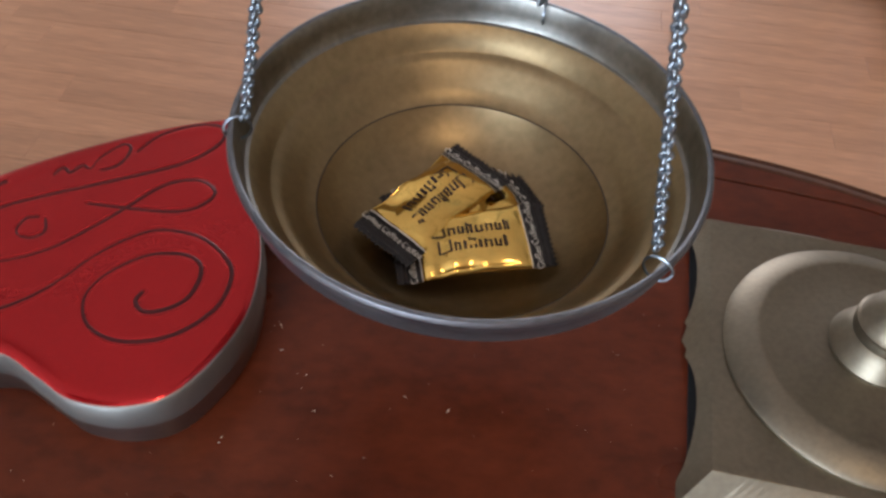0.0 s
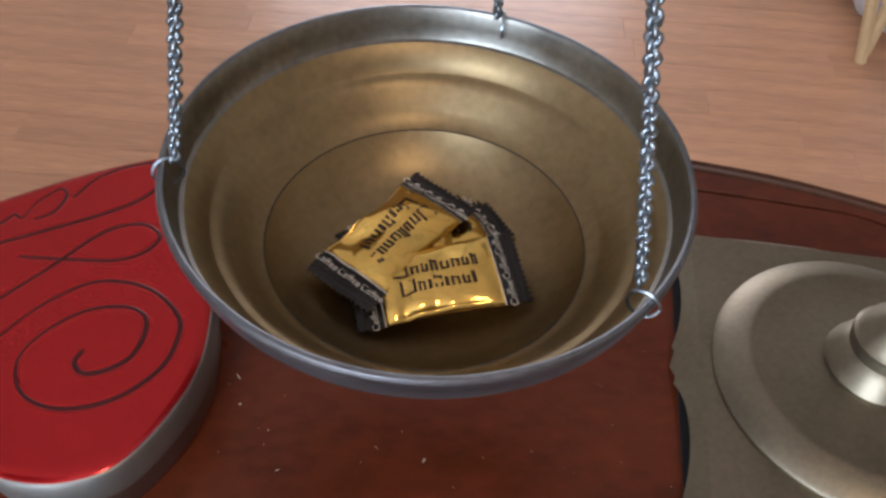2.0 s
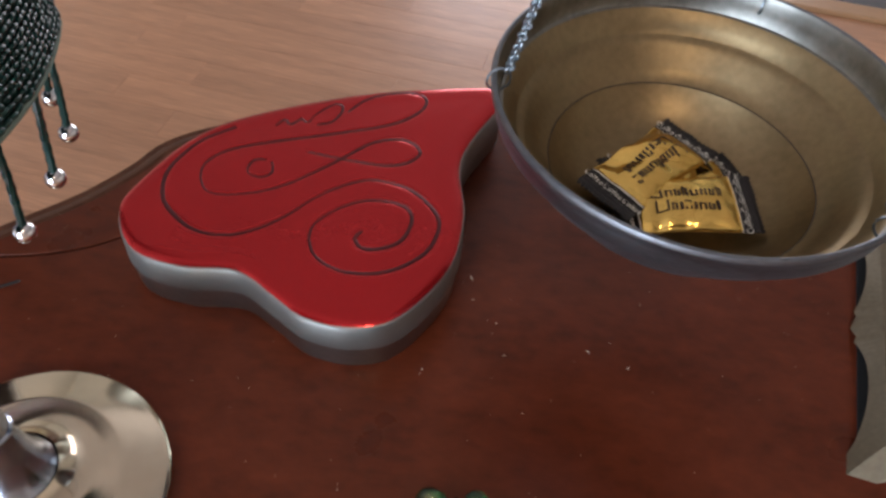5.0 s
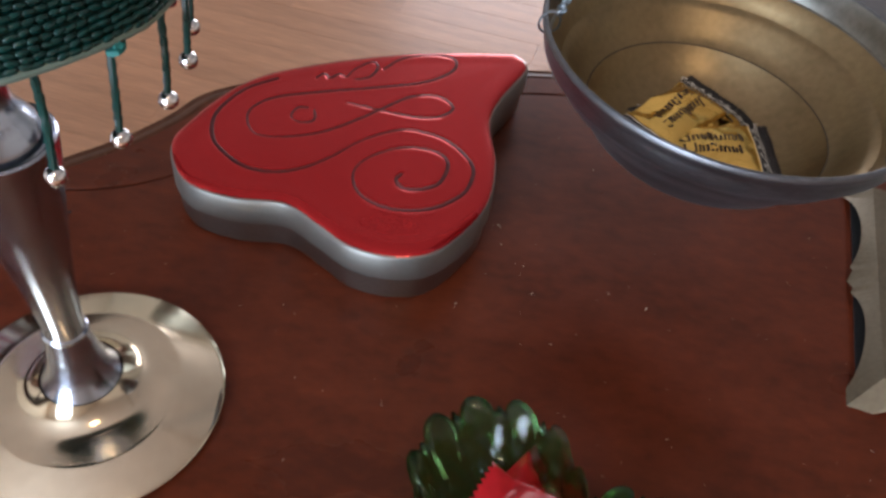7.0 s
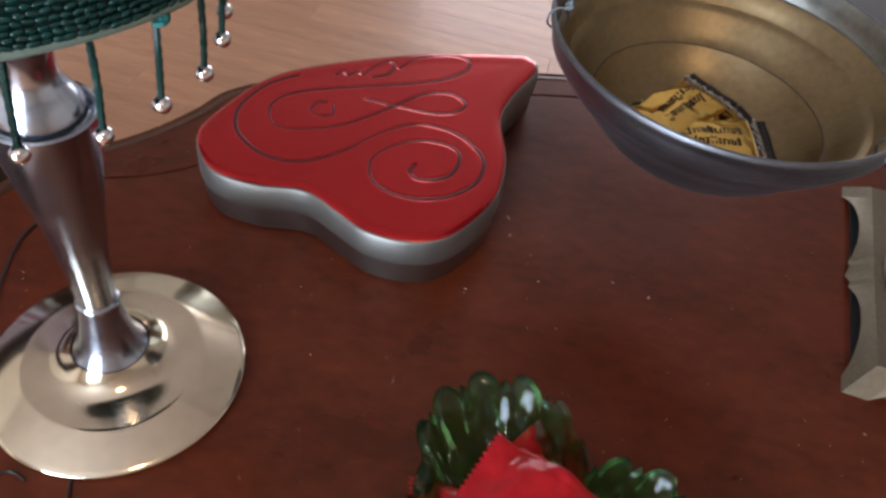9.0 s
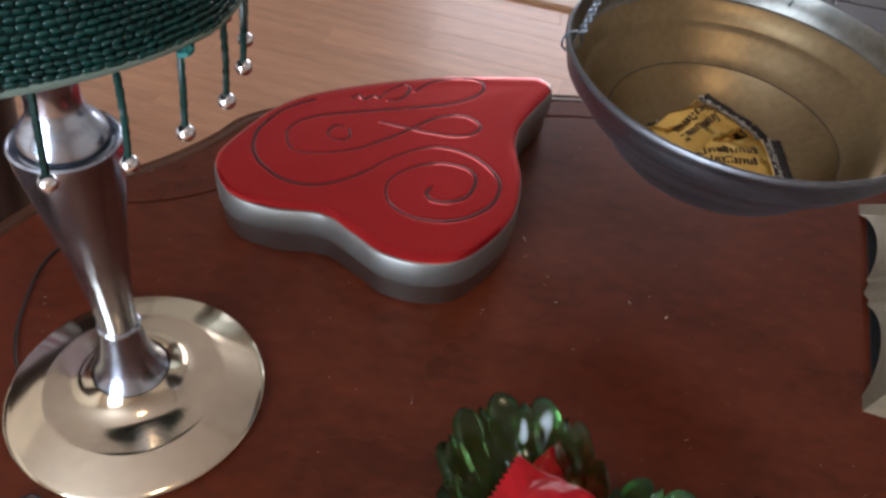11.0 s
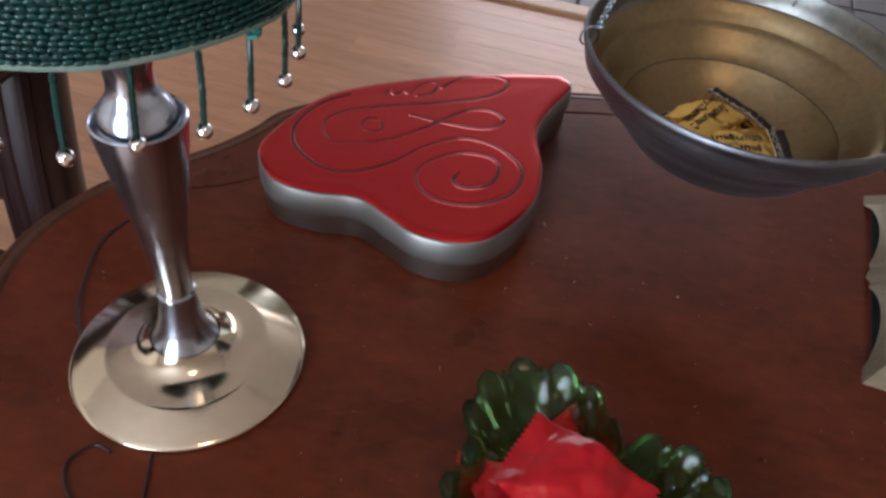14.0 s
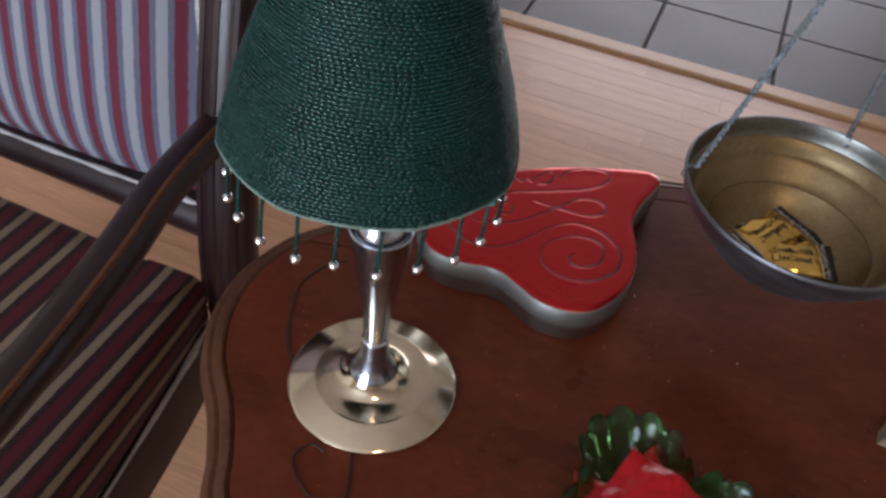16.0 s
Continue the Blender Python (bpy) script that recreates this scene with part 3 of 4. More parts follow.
def candy(m, seed, label, puff=0.0050, crush=1.0):
    rnd = random.Random(seed)
    folds = []
    for k in range(7):
        a = rnd.uniform(0, math.pi)
        folds.append((math.cos(a), math.sin(a), rnd.uniform(-0.012, 0.012), rnd.uniform(-0.0017, 0.0013) * crush, rnd.uniform(0.003, 0.009)))
    bend = rnd.uniform(-0.5, 0.5)

    def top(u, v):
        gu = max(0.0, 1 - (2 * u / (LG * 1.06)) ** 2)
        gv = max(0.0, 1 - (2 * v / (WD * 1.02)) ** 2)
        z = puff * gu ** 0.55 * gv ** 0.45
        f = sum(h * max(0.0, 1 - abs(a * u + b * v - c) / w) for a, b, c, h, w in folds) * min(1.0, gu * 1.6 + 0.1)
        edge = max(0.0, abs(u) - LG / 2)
        crimp = 0.00035 * math.sin(u * 2 * math.pi / 0.0016) * (1 if edge > 0.001 else 0)
        return Vector((u, v * (1 - 0.10 * gu), z + f + crimp - edge * 0.06 * (1 + bend) + 0.0008 * noise.noise(Vector((u * 160, v * 160, seed)))))

    root = thing("wrapped_candy", m, label, "candy", "candies in the pan")
    for name, mat, u0, u1, nu in (("gold_wrapper", M_GOLD, -LG / 2, LG / 2, 34), ("end_band", M_BLACKFOIL, -LT / 2, -LG / 2 - 0.0004, 22), ("end_band", M_BLACKFOIL, LG / 2 + 0.0004, LT / 2, 22),
                                  ("white_stripe", M_WHITE, -LG / 2 - 0.0004, -LG / 2, 2), ("white_stripe", M_WHITE, LG / 2, LG / 2 + 0.0004, 2)):
        nv = 26
        vs, fs = [], []
        for i in range(nu + 1):
            for j in range(nv + 1):
                u, v = u0 + (u1 - u0) * i / nu, -WD / 2 + WD * j / nv
                if name == "end_band" and abs(u) > LT / 2 - 0.0012:
                    u += math.copysign(0.0009, u) * (1 if j % 2 else -1) * 0.6
                vs.append(top(u, v))
        k = len(vs)
        vs += [Vector((p.x, p.y, -0.30 * max(0.0, p.z) - 0.0004 + min(0.0, p.z))) for p in vs]
        row = nv + 1
        for i in range(nu):
            for j in range(nv):
                q = (i * row + j, (i + 1) * row + j, (i + 1) * row + j + 1, i * row + j + 1)
                fs.append(q)
                fs.append(tuple(k + x for x in q[::-1]))
        for i in range(nu):
            for j in (0, nv):
                q = (i * row + j, (i + 1) * row + j, k + (i + 1) * row + j, k + i * row + j)
                fs.append(q)
        for i in (0, nu):
            for j in range(nv):
                fs.append((i * row + j, i * row + j + 1, k + i * row + j + 1, k + i * row + j))
        mesh_part(name, vs, fs, mat, root)

    def on(u, v, lift=0.00025):
        return top(u, v) + Vector((0, 0, lift))
    # two rows of plain bars where the maker's name stands
    for line_v, widths, tall in ((0.0036, (3.4, 1.9, 1.7, 1.7, 2.0, 1.9, 1.7, 1.5), 0.0042), (-0.0034, (3.2, 1.7, 1.0, 1.9, 1.0, 2.0, 1.8, 1.0), 0.0040)):
        x = -sum(widths) * 0.0008 - len(widths) * 0.0002
        vs, fs = [], []
        for n_, w in enumerate(widths):
            w *= 0.0016
            hh = tall * (1.35 if n_ == 0 else (1.15 if n_ in (3, 7) else 0.85))
            thick = 0.00085
            for (a, b, c, d) in ((x, x + thick, 0, hh), (x + w - thick - 0.0004, x + w - 0.0004, 0, hh * 0.9), (x + thick, x + w - thick - 0.0004, hh * 0.78 if n_ % 2 else 0, hh * 0.9 if n_ % 2 else 0.0006)):
                q = len(vs)
                vs += [on(a, line_v + c - tall / 2), on(b, line_v + c - tall / 2), on(b, line_v + d - tall / 2), on(a, line_v + d - tall / 2)]
                fs.append((q, q + 1, q + 2, q + 3))
            x += w + 0.0004
        mesh_part("print_line", vs, fs, M_BROWNPRINT, root, "dark brown printed bars", smooth=False)
    for sgn in (-1, 1):
        for k in (-1, 0, 1):
            vs = [on(sgn * (LG / 2 + 0.0030) - y * 1.0, k * 0.0096 + x * 0.95, 0.0004) for x, y in WORD_V]
            mesh_part("coffee_lettering", vs, WORD_F, M_WHITE, root, "white printed word Coffee", smooth=False)
    return root


candy(pose(0.0010, 0.2215, 0.6318, 2, -4, 206), 5, "black and gold foil wrapped coffee candy lying under others")
candy(pose(0.0040, 0.1985, 0.6352, 9, -2, 10), 2, "gold and black foil wrapped coffee candy on top", 0.0042, 0.8)
candy(pose(-0.0097, 0.2155, 0.6375, -3, 2, 229), 3, "crumpled gold and black foil wrapped coffee candy", 0.0050, 1.7)

# ---- heart tin ----
HEART = [(-0.0695, 0.3165), (-0.0745, 0.3265), (-0.086, 0.3275), (-0.143, 0.311), (-0.1965, 0.283), (-0.2195, 0.2605), (-0.2335, 0.228), (-0.236, 0.208), (-0.222, 0.186), (-0.1985, 0.1795), (-0.174, 0.181),
         (-0.156, 0.171), (-0.140, 0.1615), (-0.119, 0.1595), (-0.100, 0.1685), (-0.083, 0.1985), (-0.0805, 0.2315), (-0.086, 0.263), (-0.0815, 0.286)]
HOUT = spline(HEART, 7, True)
Z_LID = 0.581
tin = thing("heart_tin", pose(0, 0, 0), "heart-shaped candy tin with a glossy red embossed lid", "tin")
part("tin_body", layers([(0.0034, T), (0.0024, T + 0.0010), (0.0024, T + 0.0020), (0.0017, T + 0.0026), (0.0015, T + 0.018)], HOUT), M_TINBODY, tin, "duller silver tin body")
part("lid_skirt", layers([(0.0011, Z_LID - 0.0150), (0.0002, Z_LID - 0.0154), (0.0, Z_LID - 0.0146), (0.0, Z_LID - 0.0030), (0.0006, Z_LID - 0.0014), (0.0016, Z_LID - 0.0008), (0.004, Z_LID - 0.0024)], HOUT, True, True), M_TIN, tin, "bright silver lid rim")
CURL_A = [(-0.125, 0.212), (-0.127, 0.207), (-0.123, 0.202), (-0.115, 0.203), (-0.107, 0.209), (-0.104, 0.22), (-0.106, 0.228), (-0.114, 0.232), (-0.127, 0.231), (-0.138, 0.224), (-0.146, 0.214), (-0.147, 0.204), (-0.142, 0.194),
          (-0.131, 0.188), (-0.118, 0.188), (-0.106, 0.193), (-0.096, 0.203), (-0.092, 0.213), (-0.092, 0.225), (-0.1, 0.236), (-0.111, 0.243), (-0.127, 0.245), (-0.139, 0.239), (-0.15, 0.229), (-0.159, 0.217), (-0.169, 0.207),
          (-0.182, 0.2), (-0.197, 0.2), (-0.209, 0.207), (-0.218, 0.217), (-0.222, 0.231), (-0.22, 0.244), (-0.213, 0.259), (-0.2, 0.271)]
CURL_B = [(-0.148, 0.293), (-0.139, 0.306), (-0.123, 0.314), (-0.111, 0.312), (-0.111, 0.301), (-0.124, 0.287), (-0.15, 0.275), (-0.18, 0.263), (-0.198, 0.254), (-0.206, 0.244), (-0.206, 0.234), (-0.199, 0.224), (-0.185, 0.225),
          (-0.168, 0.233), (-0.153, 0.247), (-0.143, 0.258), (-0.13, 0.272), (-0.116, 0.276), (-0.107, 0.269), (-0.112, 0.26), (-0.123, 0.256), (-0.143, 0.257), (-0.161, 0.259)]
CURL_C = [(-0.176, 0.249), (-0.174, 0.242), (-0.178, 0.238), (-0.184, 0.239), (-0.186, 0.243), (-0.184, 0.249), (-0.179, 0.25)]
CURL_D = [(-0.181, 0.276), (-0.178, 0.281), (-0.174, 0.278), (-0.17, 0.283), (-0.166, 0.281), (-0.163, 0.289), (-0.155, 0.298), (-0.151, 0.294), (-0.154, 0.284), (-0.161, 0.28)]
CURLS = [(spline(curl, 6), fat) for curl, fat in ((CURL_A, 0.0011), (CURL_B, 0.0009), (CURL_C, 0.0007), (CURL_D, 0.0008))]


def curl_widths(n, fat, waves):
    """Pen-like thick and thin strokes along a curl."""
    return np.array([fat * (0.40 + 0.60 * abs(math.sin(math.pi * (0.08 + 0.84 * k / n) * waves))) for k in range(n)])


def lid_height(xy):
    """Pillowed lid: rolled border, shallow sunk panel, pressed curls."""
    edge = np.array([(q.x, q.y) for q in HOUT])
    a, b = edge, np.roll(edge, -1, 0)
    d = np.full(len(xy), 9.0)
    for p, q in zip(a, b):
        w = q - p
        s = np.clip(((xy - p) @ w) / (w @ w), 0, 1)
        d = np.minimum(d, np.hypot(*(xy - p - s[:, None] * w).T))
    z = np.interp(d, [0.0, 0.0006, 0.0016, 0.0030, 0.0050, 0.0080, 0.0120, 0.030], [-0.0016, -0.0006, 0.0002, 0.0007, 0.0010, 0.0011, 0.0010, 0.0014])
    for n_c, (line, fat) in enumerate(CURLS):
        pts = np.array([(q.x, q.y) for q in line])
        wid = curl_widths(len(pts), fat, 3 if n_c == 0 else 2)
        best, at = np.full(len(xy), 9.0), np.zeros(len(xy))
        for k in range(len(pts) - 1):
            w = pts[k + 1] - pts[k]
            s = np.clip(((xy - pts[k]) @ w) / max(w @ w, 1e-12), 0, 1)
            r = np.hypot(*(xy - pts[k] - s[:, None] * w).T)
            near = r < best
            best[near], at[near] = r[near], wid[k]
        at = at + 0.0006
        z -= 0.26 * at * np.exp(-(best / (0.75 * at)) ** 2) - 0.04 * at * np.exp(-((best - 1.7 * at) / (0.6 * at)) ** 2)
    return z


rim_in = inset(HOUT, 0.0009)
lo_x, hi_x = min(q.x for q in rim_in), max(q.x for q in rim_in)
lo_y, hi_y = min(q.y for q in rim_in), max(q.y for q in rim_in)
STEP = 0.00085
grid = [Vector((lo_x + STEP * (i + 0.5 * (j % 2)), lo_y + STEP * 0.87 * j)) for j in range(int((hi_y - lo_y) / STEP / 0.87)) for i in range(int((hi_x - lo_x) / STEP))]
n = len(rim_in)
flat_v, _, flat_f, _, _, _ = geometry.delaunay_2d_cdt([Vector(q) for q in rim_in] + grid, [(k, (k + 1) % n) for k in range(n)], [], 1, 1e-6)
lid_xy = np.array([(q.x, q.y) for q in flat_v])
lid_z = Z_LID + lid_height(lid_xy)
vs = [(x, y, z) for (x, y), z in zip(lid_xy, lid_z)]
lid_top = mesh_part("lid_top", vs, flat_f, M_RED, tin, "glossy red metallic lid top with pressed curls")
lid_top.data.materials.append(M_WORN)
for poly in lid_top.data.polygons:
    c = poly.center
    if c.z < Z_LID + 0.0006 and math.hypot(c.x + 0.0715, c.y - 0.3255) < 0.0068 + 0.002 * noise.noise(c * 900):
        poly.material_index = 1
# dark strips along the groove bottoms deepen the curls' shade by colour
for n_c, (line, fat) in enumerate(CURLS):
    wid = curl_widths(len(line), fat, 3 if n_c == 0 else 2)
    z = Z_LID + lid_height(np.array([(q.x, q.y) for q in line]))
    part("curl_shade_strip", tube([Vector((q.x, q.y, float(h) + 0.00008)) for q, h in zip(line, z)], [max(0.00025, float(w) * 1.10) for w in wid], 6, False, 0.35), M_REDDARK, tin, "dark strip laid in a pressed curl, its shade put into colour")

# ---- bead-shade lamp ----
LX, LY = -0.2295, 0.0865
lamp_ob = thing("table_lamp", pose(LX, LY, T), "small silver table lamp with a dark green beaded shade", "lamp")
part("lamp_base", lathe([(0.0, 0.0), (0.0505, 0.0), (0.0525, 0.0012), (0.0527, 0.0030), (0.0515, 0.0042), (0.0500, 0.0046), (0.0497, 0.0048), (0.0366, 0.0092), (0.0360, 0.0095), (0.0352, 0.0095), (0.0310, 0.0097), (0.0262, 0.0101), (0.0228, 0.0112), (0.0190, 0.0138), (0.0155, 0.0180)], 96), M_FOOT, lamp_ob, "polished round silver foot")
LEAN = pose(0, 0, 0.010) @ Matrix(((1, 0, 0.010, 0), (0, 1, 0.0, 0), (0, 0, 1, 0), (0, 0, 0, 1)))
part("stem", lathe([(0.0162, 0.0060), (0.0138, 0.0095), (0.0108, 0.0150), (0.0090, 0.0240), (0.0078, 0.0320), (0.0075, 0.0345), (0.0082, 0.0352), (0.0082, 0.0362), (0.0073, 0.0372), (0.0074, 0.0440), (0.0084, 0.0580), (0.0105, 0.0760),
                    (0.0135, 0.0960), (0.0158, 0.1110), (0.0170, 0.1200), (0.0173, 0.1240), (0.0174, 0.1254), (0.0167, 0.1262), (0.0158, 0.1256), (0.0150, 0.1246), (0.0143, 0.1252), (0.0139, 0.1278), (0.0127, 0.1310), (0.0105, 0.1340), (0.0088, 0.1368), (0.0082, 0.1410), (0.0084, 0.1460),
                    (0.0102, 0.1520), (0.0128, 0.1565), (0.0126, 0.1600), (0.0060, 0.1630), (0.0055, 0.215), (0.0, 0.216)], 72), M_PEWTER, lamp_ob, "turned steel stem", m=LEAN)
SH = Matrix.Translation((-0.2363 - LX, 0.0862 - LY, 0.7448 - T)) @ Vector((0, 0, 1)).rotation_difference(Vector((0.0195, 0.0602, 1)).normalized()).to_matrix().to_4x4()
SH_H, SH_R0, SH_R1 = 0.122, 0.0702, 0.0300


def shade_radius(h, a):
    """Bell with eight soft ribs; h from 0 (rim) to 1 (top)."""
    r = SH_R0 + (SH_R1 - SH_R0) * (0.90 * h + 0.10 * h * h) + 0.0018 * math.sin(math.pi * min(1, h * 2.2)) * (1 - h)
    flat = math.cos(math.pi / 8) / math.cos((a + 0.25) % (math.pi / 4) - math.pi / 8)
    return r * (1.012 * (0.72 + 0.28 * flat))


vs, fs = [], []
NA, NH = 96, 24
for i in range(NH + 1):
    for k in range(NA):
        a, h = 2 * math.pi * k / NA, i / NH
        for off in (0.0009, 0.0017):
            r = shade_radius(h, a) - off
            vs.append((r * math.cos(a), r * math.sin(a), h * SH_H))
for i in range(NH):
    for k in range(NA):
        j = (k + 1) % NA
        p, q, r, s = 2 * (i * NA + k), 2 * (i * NA + j), 2 * ((i + 1) * NA + j), 2 * ((i + 1) * NA + k)
        fs += [(p, q, r, s), (p + 1, s + 1, r + 1, q + 1)]
shade = mesh_part("shade", vs, fs, M_SHADE, lamp_ob, "dark green cloth lining of the shade", m=SH)
rim = [Vector((shade_radius(0, a) * math.cos(a), shade_radius(0, a) * math.sin(a), -0.0006)) for a in np.linspace(0, 2 * math.pi, 97)[:-1]]
part("rim_binding", tube([q * 0.99 for q in rim], 0.0012, 6, True), M_RIMCLOTH, shade, "pale woven binding at the rim")
part("spider", merge(tube([(-0.031, 0, SH_H - 0.008), (0.031, 0, SH_H - 0.008)], 0.001, 6), tube([(0, -0.031, SH_H - 0.008), (0, 0.031, SH_H - 0.008)], 0.001, 6)), M_CHAIN, shade, "wire carrier of the shade")
# rows of small glass beads
rows_n = 76
proto = []
for u, z, r in ((0, -0.95, 0.45), (0, -0.5, 1.0), (0, 0.5, 1.0), (0, 0.95, 0.45)):
    for k in range(6):
        proto.append((z, r * math.cos(math.pi / 3 * k), r * math.sin(math.pi / 3 * k)))
pf = [(i * 6 + k, i * 6 + (k + 1) % 6, (i + 1) * 6 + (k + 1) % 6, (i + 1) * 6 + k) for i in range(3) for k in range(6)] + [(0, 1, 2, 3, 4, 5)[::-1], (18, 19, 20, 21, 22, 23)]
vs, fs = [], []
rnd = random.Random(4)
for i in range(rows_n):
    h = (i + 0.4) / rows_n
    count = int(2 * math.pi * shade_radius(h, 0.4) / 0.00262)
    ph = rnd.uniform(0, 1)
    for k in range(count):
        a = 2 * math.pi * (k + ph + rnd.uniform(-0.12, 0.12)) / count
        hz = h * SH_H + 0.00022 * math.sin(5 * a + i * 0.7) + rnd.uniform(-0.00016, 0.00016)
        r = shade_radius(h, a) + rnd.uniform(-0.00010, 0.00016)
        ca, sa = math.cos(a), math.sin(a)
        ln, fat = 0.00152 * rnd.uniform(0.9, 1.1), 0.00080 * rnd.uniform(0.86, 1.10)
        base = len(vs)
        slope = rnd.uniform(-0.20, 0.20)
        for (t_, p_, q_) in proto:
            rr = r + p_ * fat * 0.62
            tt = t_ * ln
            vs.append((rr * ca - tt * sa, rr * sa + tt * ca, hz + q_ * fat + slope * tt))
        fs += [tuple(base + x for x in f) for f in pf]
rows_ob = mesh_part("beadwork", vs, fs, M_BEAD, shade, "close rows of shiny dark green glass beads")
tagged(rows_ob, kind="stuff")
# hanging bead strings
ND = 23
for k in range(ND):
    a = radians(-21) + 2 * math.pi * k / ND
    r = SH_R0 * 0.950
    ln = 0.0245 + rnd.uniform(-0.0015, 0.0015)
    sway = Vector((rnd.uniform(-0.001, 0.001), rnd.uniform(-0.001, 0.001), 0))
    top_p = Vector((r * math.cos(a), r * math.sin(a), -0.0010))
    low = top_p + sway + Vector((-0.0195 * ln, -0.0602 * ln, -ln))
    st = part("bead_string", tube(spline([top_p, top_p.lerp(low, 0.5) + sway * 0.5, low], 8), [0.00085 + 0.00022 * (q % 2) for q in range(17)], 7), M_BEAD, shade, "short string of green bugle beads")
    bm = bmesh.new()
    bmesh.ops.create_uvsphere(bm, u_segments=16, v_segments=10, radius=0.0025, matrix=Matrix.Translation(low + Vector((0, 0, -0.0018))))
    part("bead", bm, M_SILVERBEAD, st, "round silver bead")
    if k == 0:
        tuft = [top_p * 1.03 + Vector((0.0016 * math.cos(t_ * 2.3), 0.0018 * math.sin(t_ * 1.7), 0.0010 - 0.0006 * t_)) for t_ in range(8)]
        part("loose_thread", tube(spline(tuft, 3), 0.0010, 5), M_TEAL, st, "frayed teal thread knot")

# ---- cord on the table ----
cord_pts = [(-0.280, 0.183), (-0.294, 0.171), (-0.303, 0.148), (-0.297, 0.114), (-0.288, 0.093), (-0.277, 0.080)]
cord_pts2 = [(-0.226, 0.036), (-0.221, 0.018), (-0.220, 0.006), (-0.233, -0.001), (-0.250, 0.010), (-0.257, 0.023), (-0.250, 0.033), (-0.242, 0.031)]
cord = tagged(part("lamp_cord", tube([Vector((q.x, q.y, T + 0.0006)) for q in spline(cord_pts, 8)], 0.0008, 6), M_CORD), "thin dark cord curled on the table", "cord")
cord2 = tagged(part("lamp_cord", tube([Vector((q.x, q.y, T + 0.0006)) for q in spline(cord_pts2, 8)], 0.0007, 6), M_CORD), "thin dark cord loop on the table", "cord")

# ---- green glass dish with red candies ----
DC = Vector((-0.036, 0.027))
LOBES = [(128, 0.0490, 0.0305), (38, 0.0235, 0.0265), (176, 0.0400, 0.0240), (262, 0.0330, 0.0280), (322, 0.0280, 0.0260)]


def dish_r(a):
    best = 0.036
    for deg, d, r in LOBES:
        da = a - radians(deg)
        disc = r * r - (d * math.sin(da)) ** 2
        if disc > 0 and math.cos(da) > 0:
            best = max(best, d * math.cos(da) + math.sqrt(disc))
    return best


dish = thing("glass_dish", pose(DC.x, DC.y, T), "green pressed-glass dish with a scalloped knobbed rim", "dish")
ND2 = 480
prof = [(0.0, 0.0035)] + [(f, 0.0035 + 0.0225 * max(0.0, (f - 0.55) / 0.42) ** 1.3) for f in np.linspace(0.08, 0.90, 22)]
prof += [(0.935, 0.0262), (0.965, 0.0284), (0.985, 0.0288), (1.005, 0.0276), (1.015, 0.0252), (1.005, 0.0225), (0.97, 0.0185), (0.86, 0.0105), (0.74, 0.0020), (0.66, 0.0), (0.0, 0.0)]
rim_r = [sum(dish_r(2 * math.pi * k / ND2 + radians(d)) for d in (-4, -2, 0, 2, 4)) / 5 for k in range(ND2)]
arc = [0.0]
for k in range(1, ND2 + 1):
    p, q = 2 * math.pi * (k - 1) / ND2, 2 * math.pi * k / ND2
    arc.append(arc[-1] + math.hypot(rim_r[k - 1] * math.cos(p) - rim_r[k % ND2] * math.cos(q), rim_r[k - 1] * math.sin(p) - rim_r[k % ND2] * math.sin(q)))
SCALLOPS = round(arc[-1] / 0.0185)


def scallop(k):
    """Broad round knob, then a small pointed one, along the rim."""
    u = (arc[k] / arc[-1] * SCALLOPS) % 1.0
    if u < 0.74:
        return math.sqrt(max(0.0, 1 - ((u - 0.37) / 0.37) ** 2))
    return 0.62 * (1 - abs((u - 0.87) / 0.13))


knob = [scallop(k) for k in range(ND2)]
STARS = [Vector((math.cos(radians(deg)), math.sin(radians(deg)))) * d * 1.02 for deg, d, r in LOBES]
bm = bmesh.new()
rings = []
for n_row, (f, z) in enumerate(prof):
    if f == 0:
        rings.append([bm.verts.new((0, 0, z))])
        continue
    row = []
    for k in range(ND2):
        a = 2 * math.pi * k / ND2
        edge = max(0.0, min(1.0, (f - 0.90) / 0.07)) * (1.0 if z > 0.012 else 0.0)
        rr = rim_r[k] * (1 + edge * 0.085 * (knob[k] - 0.5))
        facet = 0.032 * (abs(math.sin(a * 24 + f * 24)) + abs(math.sin(a * 24 - f * 24)) - 1.0) if 0.5 < f < 0.90 and z > 0.004 else 0.0
        x, y = f * rr * (1 + facet) * math.cos(a), f * rr * (1 + facet) * math.sin(a)
        cut = 0.0
        if n_row < 24:
            star = min(STARS, key=lambda q: (q.x - x) ** 2 + (q.y - y) ** 2)
            ang, far = math.atan2(y - star.y, x - star.x), math.hypot(x - star.x, y - star.y)
            cut = 0.0026 * (abs(math.sin(6 * ang)) ** 0.7 - 0.4) * min(1.0, far / 0.006)
            if far > 0.019:
                cut = 0.0030 * (abs(math.sin(9 * ang + 1.0)) - 0.4)
            cut = max(cut, -0.0022)
        row.append(bm.verts.new((x, y, z + cut * (1 - edge) + edge * 0.0052 * (knob[k] - 0.65))))
    rings.append(row)
for p, q in zip(rings, rings[1:]):
    for k in range(ND2):
        j = (k + 1) % ND2
        if len(p) == 1:
            bm.faces.new((p[0], q[k], q[j]))
        elif len(q) == 1:
            bm.faces.new((p[k], q[0], p[j]))
        else:
            bm.faces.new((p[k], q[k], q[j], p[j]))
bmesh.ops.recalc_face_normals(bm, faces=bm.faces)
